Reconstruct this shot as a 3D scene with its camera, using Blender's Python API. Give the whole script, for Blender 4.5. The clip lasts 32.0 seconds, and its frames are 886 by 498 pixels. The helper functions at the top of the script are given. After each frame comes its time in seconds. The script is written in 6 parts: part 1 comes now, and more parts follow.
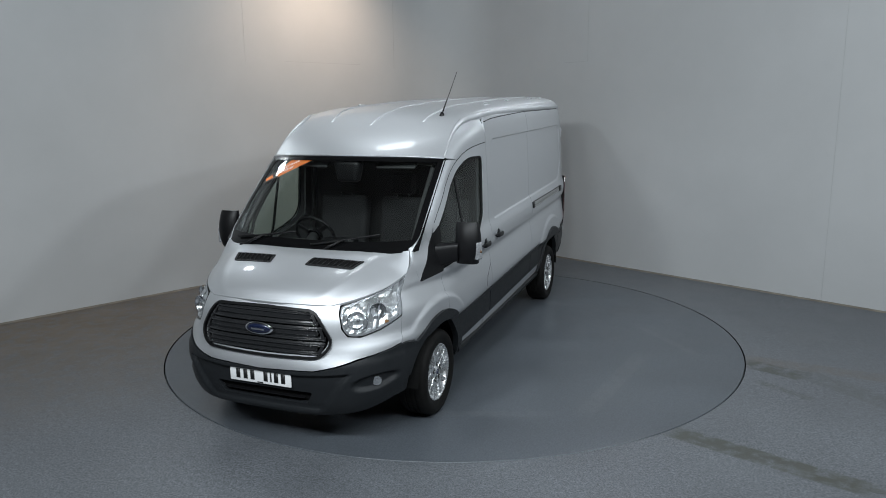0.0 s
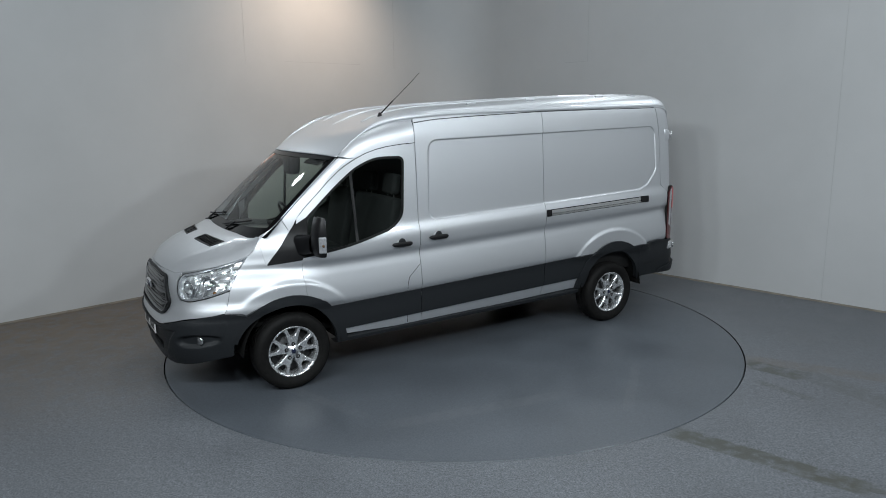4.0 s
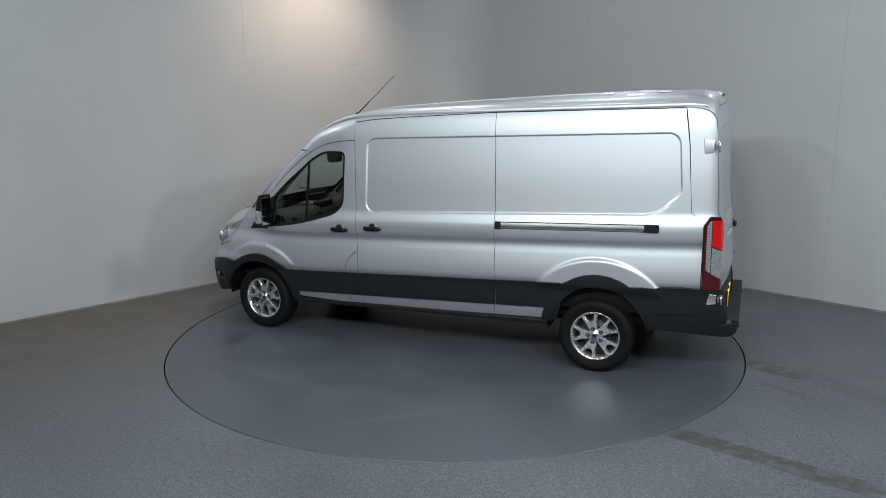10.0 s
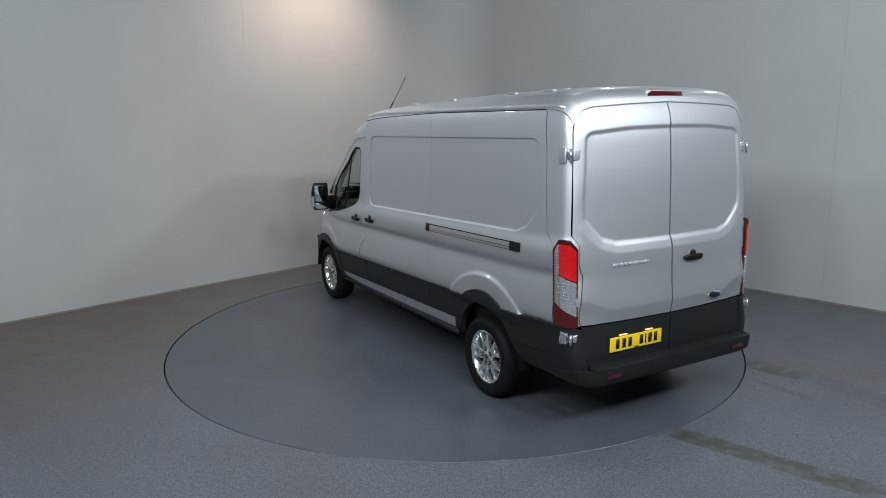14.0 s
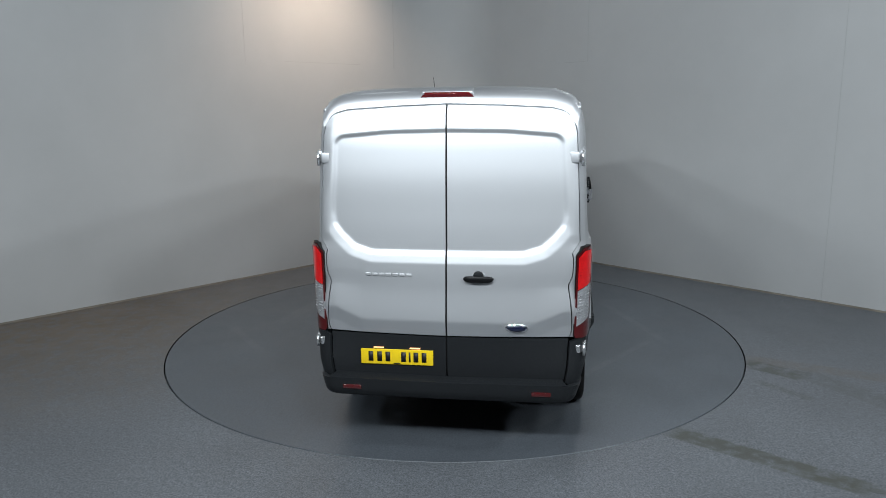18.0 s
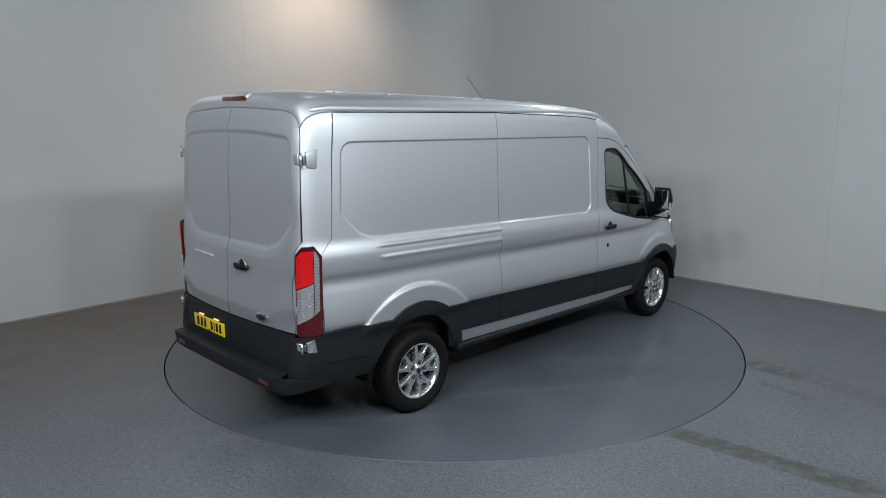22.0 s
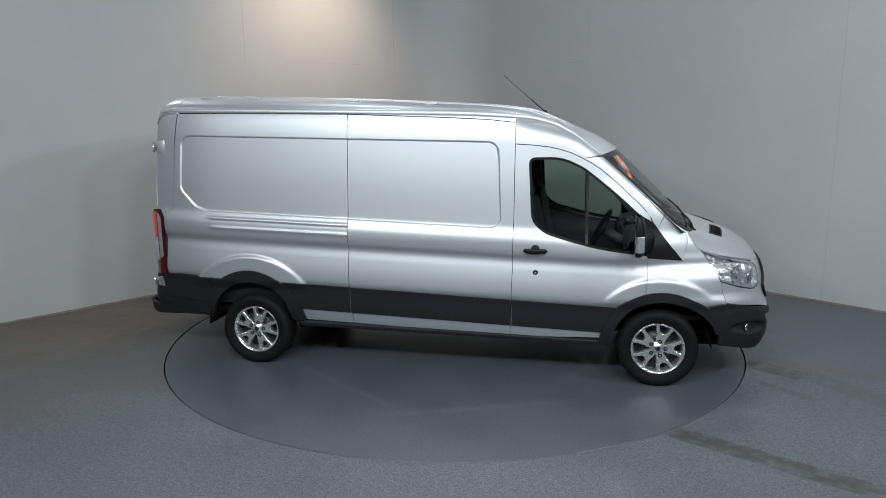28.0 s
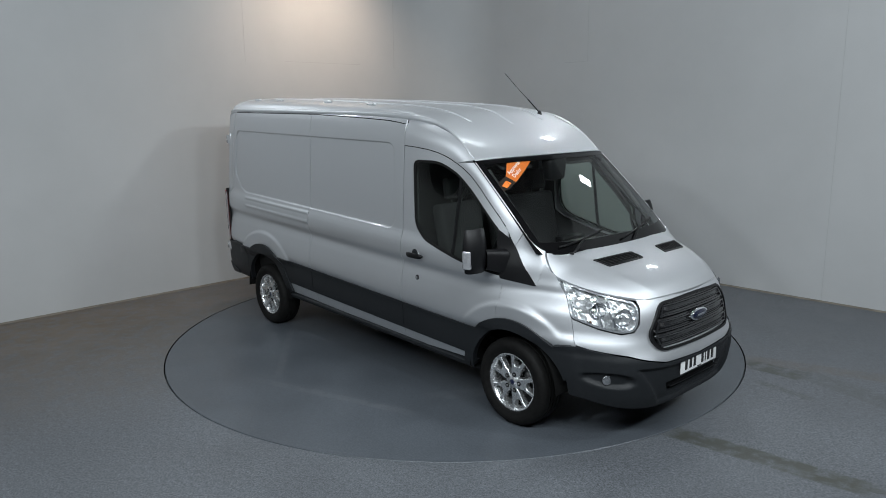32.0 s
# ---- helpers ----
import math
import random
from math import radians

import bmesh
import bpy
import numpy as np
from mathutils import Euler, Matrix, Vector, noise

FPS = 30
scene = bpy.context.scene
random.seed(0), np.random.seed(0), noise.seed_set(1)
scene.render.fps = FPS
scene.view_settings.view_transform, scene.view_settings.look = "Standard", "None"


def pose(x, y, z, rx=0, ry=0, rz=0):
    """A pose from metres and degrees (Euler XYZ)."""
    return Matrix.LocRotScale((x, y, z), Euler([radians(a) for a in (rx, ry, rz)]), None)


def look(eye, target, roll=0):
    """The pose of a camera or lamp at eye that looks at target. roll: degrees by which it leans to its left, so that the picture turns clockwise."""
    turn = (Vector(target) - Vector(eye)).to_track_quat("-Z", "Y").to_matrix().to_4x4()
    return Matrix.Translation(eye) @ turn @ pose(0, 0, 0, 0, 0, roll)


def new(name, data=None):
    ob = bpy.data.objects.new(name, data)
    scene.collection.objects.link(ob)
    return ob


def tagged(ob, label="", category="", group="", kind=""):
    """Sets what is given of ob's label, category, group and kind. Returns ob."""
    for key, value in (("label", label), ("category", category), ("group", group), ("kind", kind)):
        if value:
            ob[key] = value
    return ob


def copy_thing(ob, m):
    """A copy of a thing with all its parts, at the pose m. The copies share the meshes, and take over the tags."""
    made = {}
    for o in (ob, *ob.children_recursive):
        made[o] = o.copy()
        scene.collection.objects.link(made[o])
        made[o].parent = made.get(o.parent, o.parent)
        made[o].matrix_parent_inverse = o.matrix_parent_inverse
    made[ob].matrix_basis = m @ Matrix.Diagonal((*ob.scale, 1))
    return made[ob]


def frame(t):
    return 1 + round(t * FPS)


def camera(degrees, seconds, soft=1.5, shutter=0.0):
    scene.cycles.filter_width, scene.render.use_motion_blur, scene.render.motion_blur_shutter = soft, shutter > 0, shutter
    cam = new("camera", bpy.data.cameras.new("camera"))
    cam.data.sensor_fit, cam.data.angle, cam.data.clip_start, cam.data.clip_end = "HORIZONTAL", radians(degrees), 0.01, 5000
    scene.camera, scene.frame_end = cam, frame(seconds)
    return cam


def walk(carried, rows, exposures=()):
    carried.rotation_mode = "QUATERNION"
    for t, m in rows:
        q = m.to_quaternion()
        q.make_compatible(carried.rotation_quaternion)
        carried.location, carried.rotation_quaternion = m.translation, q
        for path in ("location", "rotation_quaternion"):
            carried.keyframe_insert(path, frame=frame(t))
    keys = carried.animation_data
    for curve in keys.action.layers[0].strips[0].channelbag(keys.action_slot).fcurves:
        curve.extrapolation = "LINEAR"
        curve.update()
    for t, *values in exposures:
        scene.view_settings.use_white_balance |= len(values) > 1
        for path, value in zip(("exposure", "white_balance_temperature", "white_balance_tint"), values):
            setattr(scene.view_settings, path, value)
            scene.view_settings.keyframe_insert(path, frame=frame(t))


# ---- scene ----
# A silver panel van on a turning floor disc in the corner of a grey photo studio.
# Van space: x ahead, y to its left, z up, origin on the floor midway between the axles.
CLIP = 32.0
EYE = (0.0, -7.559, 2.419)
cam = camera(63.97, CLIP, soft=0.95)
eye_pose = look(EYE, (-0.1041, 0.2886, 0.8707), -0.67)
walk(cam, [(0.0, eye_pose), (CLIP, eye_pose)])

# ---- world, lamps, exposure ----
WORLD = bpy.data.worlds.new("studio_dark")
scene.world = WORLD
WORLD.use_nodes = True
WORLD.node_tree.nodes["Background"].inputs[0].default_value = (0.02, 0.021, 0.023, 1)
WORLD.node_tree.nodes["Background"].inputs[1].default_value = 1.0
scene.view_settings.exposure = 0.0

CEIL = 6.0
DISC_R = 2.99


def area_lamp(name, place, target, sx, sy, watts, colour, spread=180):
    d = bpy.data.lights.new(name, "AREA")
    d.shape, d.size, d.size_y, d.energy, d.color = "RECTANGLE", sx, sy, watts, colour
    d.spread = radians(spread)
    ob = new(name, d)
    ob.matrix_world = look(place, target)
    return ob


# a row of six floodlights high on the camera's side, two lamps over the turntable, small spots on the walls, a warm washer in the corner
COOL = (0.875, 0.955, 1.0)
LAMPS = [("flood_lamp", (x, y, 4.85), (x * 0.3, 0.4, 0.9), 0.6, 0.34, w, COOL, 180)
         for x, y, w in ((-4.2, -6.9, 121), (-2.5, -7.1, 115), (-0.8, -7.1, 118), (1.1, -7.1, 118), (3.1, -6.8, 122), (5.7, -4.9, 140))]
LAMPS += [
    ("ceiling_lamp", (-1.3, 0.2, 5.9), (-1.3, 0.2, 0.0), 0.9, 0.9, 13, COOL, 84),
    ("ceiling_lamp", (1.3, 0.2, 5.9), (1.3, 0.2, 0.0), 0.9, 0.9, 13, COOL, 84),
    ("wall_spot_lamp", (4.2, 1.0, 4.6), (0.4, -0.3, 0.3), 0.28, 0.28, 6.0, COOL, 80),
    ("wall_spot_lamp", (-4.2, 1.0, 4.6), (-0.4, -0.3, 0.3), 0.28, 0.28, 6.0, COOL, 80),
    ("wall_spot_lamp", (2.5, 2.7, 4.7), (0.2, -0.3, 0.3), 0.28, 0.28, 5.0, COOL, 80),
]
for nm, pl, tg, sx, sy, w, c, spread in LAMPS:
    area_lamp(nm, pl, tg, sx, sy, w, c, spread)
wash = bpy.data.lights.new("wall_washer", "SPOT")
wash.energy, wash.color, wash.spot_size, wash.spot_blend, wash.shadow_soft_size = 240, (1.0, 0.77, 0.58), radians(125), 1.0, 0.12
new("wall_washer", wash).matrix_world = look((-1.0, 2.6, 5.0), (-2.3, 3.5, 2.4))


# ---- materials ----
def material(name, colour, rough=0.5, metal=0.0, noise_scale=0.0, vary=0.0, bump=0.0, bump_scale=200.0, coat=0.0,
             rough_vary=0.0, emit=None, emit_strength=0.0, trans=0.0, ior=1.45, spec=0.5, coat_rough=0.03):
    m = bpy.data.materials.new(name)
    m.use_nodes = True
    nt = m.node_tree
    b = nt.nodes["Principled BSDF"]
    b.inputs["Base Color"].default_value = (*colour, 1)
    b.inputs["Roughness"].default_value = rough
    b.inputs["Metallic"].default_value = metal
    b.inputs["Coat Weight"].default_value = coat
    b.inputs["Coat Roughness"].default_value = coat_rough
    b.inputs["Transmission Weight"].default_value = trans
    b.inputs["IOR"].default_value = ior
    b.inputs["Specular IOR Level"].default_value = spec
    if emit:
        b.inputs["Emission Color"].default_value = (*emit, 1)
        b.inputs["Emission Strength"].default_value = emit_strength
    tc = nt.nodes.new("ShaderNodeTexCoord")
    if vary or rough_vary:
        n1 = nt.nodes.new("ShaderNodeTexNoise")
        n1.inputs["Scale"].default_value = noise_scale
        n1.inputs["Detail"].default_value = 6
        n1.inputs["Roughness"].default_value = 0.6
        nt.links.new(tc.outputs["Object"], n1.inputs["Vector"])
        if vary:
            r = nt.nodes.new("ShaderNodeMapRange")
            r.inputs["From Min"].default_value, r.inputs["From Max"].default_value = 0.3, 0.7
            r.inputs["To Min"].default_value, r.inputs["To Max"].default_value = 1 - vary, 1 + vary
            mx = nt.nodes.new("ShaderNodeMix")
            mx.data_type, mx.blend_type = "RGBA", "MULTIPLY"
            mx.inputs[0].default_value = 1
            mx.inputs[6].default_value = (*colour, 1)
            nt.links.new(n1.outputs["Fac"], r.inputs["Value"])
            nt.links.new(r.outputs[0], mx.inputs[7])
            nt.links.new(mx.outputs[2], b.inputs["Base Color"])
        if rough_vary:
            r2 = nt.nodes.new("ShaderNodeMapRange")
            r2.inputs["From Min"].default_value, r2.inputs["From Max"].default_value = 0.3, 0.7
            r2.inputs["To Min"].default_value, r2.inputs["To Max"].default_value = max(0, rough - rough_vary), rough + rough_vary
            nt.links.new(n1.outputs["Fac"], r2.inputs["Value"])
            nt.links.new(r2.outputs[0], b.inputs["Roughness"])
    if bump:
        n2 = nt.nodes.new("ShaderNodeTexNoise")
        n2.inputs["Scale"].default_value = bump_scale
        n2.inputs["Detail"].default_value = 3
        nt.links.new(tc.outputs["Object"], n2.inputs["Vector"])
        bp = nt.nodes.new("ShaderNodeBump")
        bp.inputs["Strength"].default_value = bump
        bp.inputs["Distance"].default_value = 0.002
        nt.links.new(n2.outputs["Fac"], bp.inputs["Height"])
        nt.links.new(bp.outputs[0], b.inputs["Normal"])
    return m


M_PAINT = material("silver_metallic_paint", (0.585, 0.599, 0.622), 0.51, 0.89, 900, 0.08, 0.0, coat=0.55, rough_vary=0.03, coat_rough=0.06)
M_CLAD = material("grey_moulded_plastic", (0.012, 0.0135, 0.0155), 0.48, 0, 60, 0.15, 0.25, 900, rough_vary=0.06, spec=0.3)
M_BLACK = material("black_plastic", (0.004, 0.004, 0.0047), 0.42, 0, 40, 0.2, 0.1, 700, spec=0.3)
M_UNDER = material("black_underseal", (0.005, 0.005, 0.005), 0.95, 0, 20, 0.3, 0.3, 120, spec=0.15)
M_RUBBER = material("tyre_rubber", (0.007, 0.0068, 0.0066), 0.65, 0, 30, 0.35, 0.3, 300, spec=0.15)
M_FRIT = material("black_printed_border", (0.003, 0.003, 0.0033), 0.12, 0, 30, 0.1, spec=0.4)
M_SEAL = material("black_rubber_seal", (0.006, 0.006, 0.006), 0.6, 0, 30, 0.2, spec=0.25)
M_ALLOY = material("bright_alloy", (0.74, 0.75, 0.76), 0.27, 0.9, 25, 0.04, coat=0.4, rough_vary=0.04)
M_ALLOY_SHADE = material("shaded_wheel_barrel", (0.018, 0.018, 0.019), 0.7, 0.2, 25, 0.2)
M_BRAKE = material("worn_brake_steel", (0.07, 0.07, 0.072), 0.55, 0.6, 30, 0.25)
M_NAME = material("satin_chrome_letters", (0.62, 0.63, 0.65), 0.35, 0.6, 40, 0.05)
M_CHROME = material("chrome", (0.85, 0.86, 0.87), 0.08, 1.0, 30, 0.02)
M_RED = material("red_lamp_lens", (0.065, 0.002, 0.003), 0.15, 0, 40, 0.12, coat=1.0)
M_RED_HIGH = material("deep_red_high_lens", (0.10, 0.003, 0.005), 0.06, 0, 60, 0.3, coat=1.0)
M_RED_GLOW = material("lit_red_lens", (0.36, 0.006, 0.008), 0.15, 0, 40, 0.25, coat=1.0, emit=(1.0, 0.02, 0.02), emit_strength=0.17)
M_PLATE_LAMP = material("lit_plate_lamp", (0.8, 0.5, 0.3), 0.3, 0, 40, 0.1, emit=(1.0, 0.45, 0.15), emit_strength=1.2)
M_SLAT = material("satin_grey_slat", (0.016, 0.0165, 0.018), 0.24, 0.0, 60, 0.1, coat=0.4)
M_BOWL = material("lamp_bowl", (0.68, 0.69, 0.70), 0.30, 0.8, 60, 0.25, 0.35, 60)
M_DISH = material("lamp_dish", (0.62, 0.63, 0.65), 0.2, 0.95, 60, 0.1, 0.3, 90)
M_CLEAR = material("frosted_clear_lens", (0.46, 0.47, 0.49), 0.24, 0.6, 70, 0.3, 0.6, 120, coat=0.6)
M_AMBER = material("amber_bulb", (0.20, 0.10, 0.04), 0.2, 0, 40, 0.1)
M_AMBER_DARK = material("smoked_bulb", (0.12, 0.07, 0.04), 0.2, 0, 40, 0.1)
M_RAIL = material("brushed_rail_steel", (0.62, 0.62, 0.61), 0.3, 1.0, 60, 0.08)
M_STICKER_DARK = material("dark_sticker_tail", (0.03, 0.016, 0.012), 0.5, 0, 20, 0.1)
M_BLUE = material("blue_enamel", (0.008, 0.013, 0.04), 0.25, 0.2, 30, 0.1, coat=0.6)
M_PLATE_W = material("white_plate", (0.80, 0.80, 0.80), 0.35, 0, 40, 0.03, coat=0.3)
M_PLATE_Y = material("yellow_plate", (0.80, 0.56, 0.01), 0.35, 0, 40, 0.03, coat=0.3)
M_INK = material("black_ink", (0.012, 0.012, 0.012), 0.5, 0, 40, 0.1)
M_ORANGE = material("orange_sticker", (0.85, 0.20, 0.03), 0.45, 0, 20, 0.05)
M_STICKER_TXT = material("white_print", (0.8, 0.78, 0.75), 0.5, 0, 20, 0.05)
M_SEAT = material("dark_grey_seat_cloth", (0.011, 0.011, 0.012), 0.9, 0, 12, 0.25)
M_DASH = material("dark_dashboard_plastic", (0.035, 0.036, 0.037), 0.6, 0, 50, 0.2, 0.3, 400)
M_TRIM = material("grey_cab_trim", (0.13, 0.127, 0.118), 0.7, 0, 30, 0.12, 0.2, 300)
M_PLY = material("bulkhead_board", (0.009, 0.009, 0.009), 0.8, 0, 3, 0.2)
M_GALV = material("dull_steel", (0.30, 0.30, 0.31), 0.45, 0.9, 40, 0.15, 0.1, 300)


def glass_material(name, tint, clear):
    """Thin glazing: mostly clear with a tint, with the gloss of a pane."""
    m = bpy.data.materials.new(name)
    m.use_nodes = True
    nt = m.node_tree
    nt.nodes.remove(nt.nodes["Principled BSDF"])
    out = nt.nodes["Material Output"]
    tr = nt.nodes.new("ShaderNodeBsdfTransparent")
    tr.inputs[0].default_value = (*tint, 1)
    gl = nt.nodes.new("ShaderNodeBsdfGlossy")
    gl.inputs["Roughness"].default_value = 0.02
    lw = nt.nodes.new("ShaderNodeLayerWeight")
    lw.inputs["Blend"].default_value = 0.5
    pw = nt.nodes.new("ShaderNodeMath")
    pw.operation = "POWER"
    pw.inputs[1].default_value = 5.0
    nt.links.new(lw.outputs["Facing"], pw.inputs[0])
    mul = nt.nodes.new("ShaderNodeMath")
    mul.operation = "MULTIPLY_ADD"
    mul.inputs[1].default_value, mul.inputs[2].default_value = 0.9, 0.05 + clear
    mx = nt.nodes.new("ShaderNodeMixShader")
    nt.links.new(pw.outputs[0], mul.inputs[0])
    nt.links.new(mul.outputs[0], mx.inputs[0])
    nt.links.new(tr.outputs[0], mx.inputs[1])
    nt.links.new(gl.outputs[0], mx.inputs[2])
    nt.links.new(mx.outputs[0], out.inputs[0])
    return m


M_SCREEN = glass_material("windscreen_glass", (0.70, 0.75, 0.72), 0.01)
M_GLASS = glass_material("side_window_glass", (0.66, 0.76, 0.70), 0.01)
M_LENS = glass_material("clear_lamp_lens", (0.9, 0.92, 0.93), 0.03)


def wall_material():
    m = material("grey_wall_paint", (0.42, 0.425, 0.43), 0.62, 0, 0.7, 0.05, 0.06, 60, rough_vary=0.05)
    return m


def floor_material(name, base, speck, grains, rough, relief, sealer, spread):
    """Painted floor with grit: cloudy wear, small pale and dark specks, old brown tape marks in the floor coat, and any
    warm light laid in as a tinted patch.
    """
    m = material(name, base, rough, 0, 1.3, 0.15, relief, 160, rough_vary=rough * 0.24)
    nt = m.node_tree
    b = nt.nodes["Principled BSDF"]
    b.inputs["Coat Weight"].default_value, b.inputs["Coat Roughness"].default_value = sealer, 0.33
    src = b.inputs["Base Color"].links[0].from_socket
    tc = next(n for n in nt.nodes if n.bl_idname == "ShaderNodeTexCoord")
    vo = nt.nodes.new("ShaderNodeTexNoise")
    vo.inputs["Scale"].default_value, vo.inputs["Detail"].default_value = 72, 2
    nt.links.new(tc.outputs["Object"], vo.inputs["Vector"])
    r = nt.nodes.new("ShaderNodeMapRange")
    r.inputs["From Min"].default_value, r.inputs["From Max"].default_value = 0.32, 0.68
    r.inputs["To Min"].default_value, r.inputs["To Max"].default_value = 1 - speck, 1 + speck
    mx = nt.nodes.new("ShaderNodeMix")
    mx.data_type, mx.blend_type = "RGBA", "MULTIPLY"
    mx.inputs[0].default_value = 1
    nt.links.new(vo.outputs["Fac"], r.inputs["Value"])
    nt.links.new(src, mx.inputs[6])
    nt.links.new(r.outputs[0], mx.inputs[7])
    last = mx.outputs[2]
    mo = nt.nodes.new("ShaderNodeTexNoise")
    mo.inputs["Scale"].default_value, mo.inputs["Detail"].default_value, mo.inputs["Roughness"].default_value = 24, 5, 0.7
    nt.links.new(tc.outputs["Object"], mo.inputs["Vector"])
    mr = nt.nodes.new("ShaderNodeMapRange")
    mr.inputs["From Min"].default_value, mr.inputs["From Max"].default_value = 0.34, 0.66
    mr.inputs["To Min"].default_value, mr.inputs["To Max"].default_value = 1 - speck * 0.5, 1 + speck * 0.5
    m3 = nt.nodes.new("ShaderNodeMix")
    m3.data_type, m3.blend_type = "RGBA", "MULTIPLY"
    m3.inputs[0].default_value = 1
    nt.links.new(mo.outputs["Fac"], mr.inputs["Value"])
    nt.links.new(last, m3.inputs[6])
    nt.links.new(mr.outputs[0], m3.inputs[7])
    last = m3.outputs[2]
    n3 = nt.nodes.new("ShaderNodeTexNoise")
    n3.inputs["Scale"].default_value, n3.inputs["Detail"].default_value = 9, 5
    nt.links.new(tc.outputs["Object"], n3.inputs["Vector"])
    # bright grains in the grit
    gn = nt.nodes.new("ShaderNodeTexNoise")
    gn.inputs["Scale"].default_value, gn.inputs["Detail"].default_value = 150, 1
    nt.links.new(tc.outputs["Object"], gn.inputs["Vector"])
    gr = nt.nodes.new("ShaderNodeMapRange")
    gr.inputs["From Min"].default_value, gr.inputs["From Max"].default_value = 0.58, 0.74
    gr.inputs["To Min"].default_value, gr.inputs["To Max"].default_value = 0.0, grains
    nt.links.new(gn.outputs["Fac"], gr.inputs["Value"])
    gm = nt.nodes.new("ShaderNodeMix")
    gm.data_type = "RGBA"
    gm.inputs[7].default_value = (0.42, 0.43, 0.44, 1)
    nt.links.new(gr.outputs[0], gm.inputs[0])
    nt.links.new(last, gm.inputs[6])
    last = gm.outputs[2]
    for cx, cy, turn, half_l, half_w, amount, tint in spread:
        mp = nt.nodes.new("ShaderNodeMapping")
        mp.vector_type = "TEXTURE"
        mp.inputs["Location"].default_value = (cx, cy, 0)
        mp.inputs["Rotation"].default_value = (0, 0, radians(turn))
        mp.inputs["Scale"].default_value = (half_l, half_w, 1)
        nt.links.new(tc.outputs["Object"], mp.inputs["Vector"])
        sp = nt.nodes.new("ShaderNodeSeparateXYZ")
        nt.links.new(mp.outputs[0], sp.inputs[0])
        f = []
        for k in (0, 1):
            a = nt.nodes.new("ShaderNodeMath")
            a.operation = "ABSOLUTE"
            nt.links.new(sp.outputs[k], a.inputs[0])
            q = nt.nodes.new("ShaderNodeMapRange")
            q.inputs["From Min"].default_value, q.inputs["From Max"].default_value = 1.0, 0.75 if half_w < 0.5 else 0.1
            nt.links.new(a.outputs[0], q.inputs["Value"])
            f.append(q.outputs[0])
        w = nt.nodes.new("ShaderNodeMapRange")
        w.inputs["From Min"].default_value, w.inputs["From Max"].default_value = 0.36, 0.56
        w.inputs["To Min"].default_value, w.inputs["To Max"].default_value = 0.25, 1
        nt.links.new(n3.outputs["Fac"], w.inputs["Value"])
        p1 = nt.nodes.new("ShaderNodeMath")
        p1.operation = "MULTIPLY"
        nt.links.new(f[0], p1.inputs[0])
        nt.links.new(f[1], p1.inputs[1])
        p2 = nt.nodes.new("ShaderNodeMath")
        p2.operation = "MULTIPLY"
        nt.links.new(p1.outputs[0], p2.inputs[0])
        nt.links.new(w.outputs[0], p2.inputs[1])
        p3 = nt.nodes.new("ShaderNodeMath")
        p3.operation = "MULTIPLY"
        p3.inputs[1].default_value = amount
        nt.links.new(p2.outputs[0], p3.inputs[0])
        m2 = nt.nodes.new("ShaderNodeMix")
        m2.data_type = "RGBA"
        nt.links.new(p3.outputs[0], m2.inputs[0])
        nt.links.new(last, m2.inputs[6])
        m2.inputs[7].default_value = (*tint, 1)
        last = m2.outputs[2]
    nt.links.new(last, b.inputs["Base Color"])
    return m


M_WALL = wall_material()
M_WALL_BACK = material("charcoal_wall_paint", (0.05, 0.05, 0.052), 0.8, 0, 0.8, 0.1, 0.1, 60)
M_TRIMLINE = material("dusty_floor_seal", (0.16, 0.145, 0.12), 0.8, 0, 6, 0.25, 0.2, 90)
M_JOINT = material("wall_joint_filler", (0.37, 0.375, 0.38), 0.7, 0, 3, 0.1)
M_CEIL = material("grey_ceiling", (0.16, 0.16, 0.165), 0.8, 0, 0.8, 0.05, 0.1, 80)
OLIVE, WARM_GLOW_AND_MARK, PALE = (0.052, 0.053, 0.043), (0.120, 0.092, 0.066), (0.17, 0.175, 0.18)
# first brown patch: warm light painted on the left floor; second: an old stain
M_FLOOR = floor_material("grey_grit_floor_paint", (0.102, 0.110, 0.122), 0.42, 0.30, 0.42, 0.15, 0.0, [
    (-4.6, 0.4, 30, 3.8, 3.4, 1.0, WARM_GLOW_AND_MARK), (3.6, -1.35, -28, 1.0, 0.12, 0.35, WARM_GLOW_AND_MARK), (2.15, -2.95, -40.5, 0.75, 0.12, 0.85, OLIVE), (2.62, -3.35, -30, 0.5, 0.035, 0.6, OLIVE),
    (2.98, -1.25, -45, 0.30, 0.14, 0.75, OLIVE), (2.86, -1.75, -55, 0.30, 0.05, 0.4, OLIVE), (3.4, -1.7, -62, 0.5, 0.16, 0.3, OLIVE)])
M_DISC = floor_material("grey_smooth_disc_paint", (0.073, 0.083, 0.096), 0.20, 0.06, 0.38, 0.05, 0.2, [
    (0.6, -2.0, 20, 0.9, 0.05, 0.2, PALE), (-0.7, -1.7, -35, 0.8, 0.04, 0.2, PALE), (1.5, -0.9, 60, 0.7, 0.10, 0.14, PALE), (-1.6, 0.4, 75, 0.6, 0.08, 0.14, PALE),
    (0.9, 1.9, -10, 0.9, 0.09, 0.16, PALE), (-0.5, 2.2, 40, 0.6, 0.05, 0.16, PALE), (2.0, 0.9, 110, 0.7, 0.06, 0.16, PALE), (-2.1, -1.1, 140, 0.7, 0.06, 0.16, PALE)])
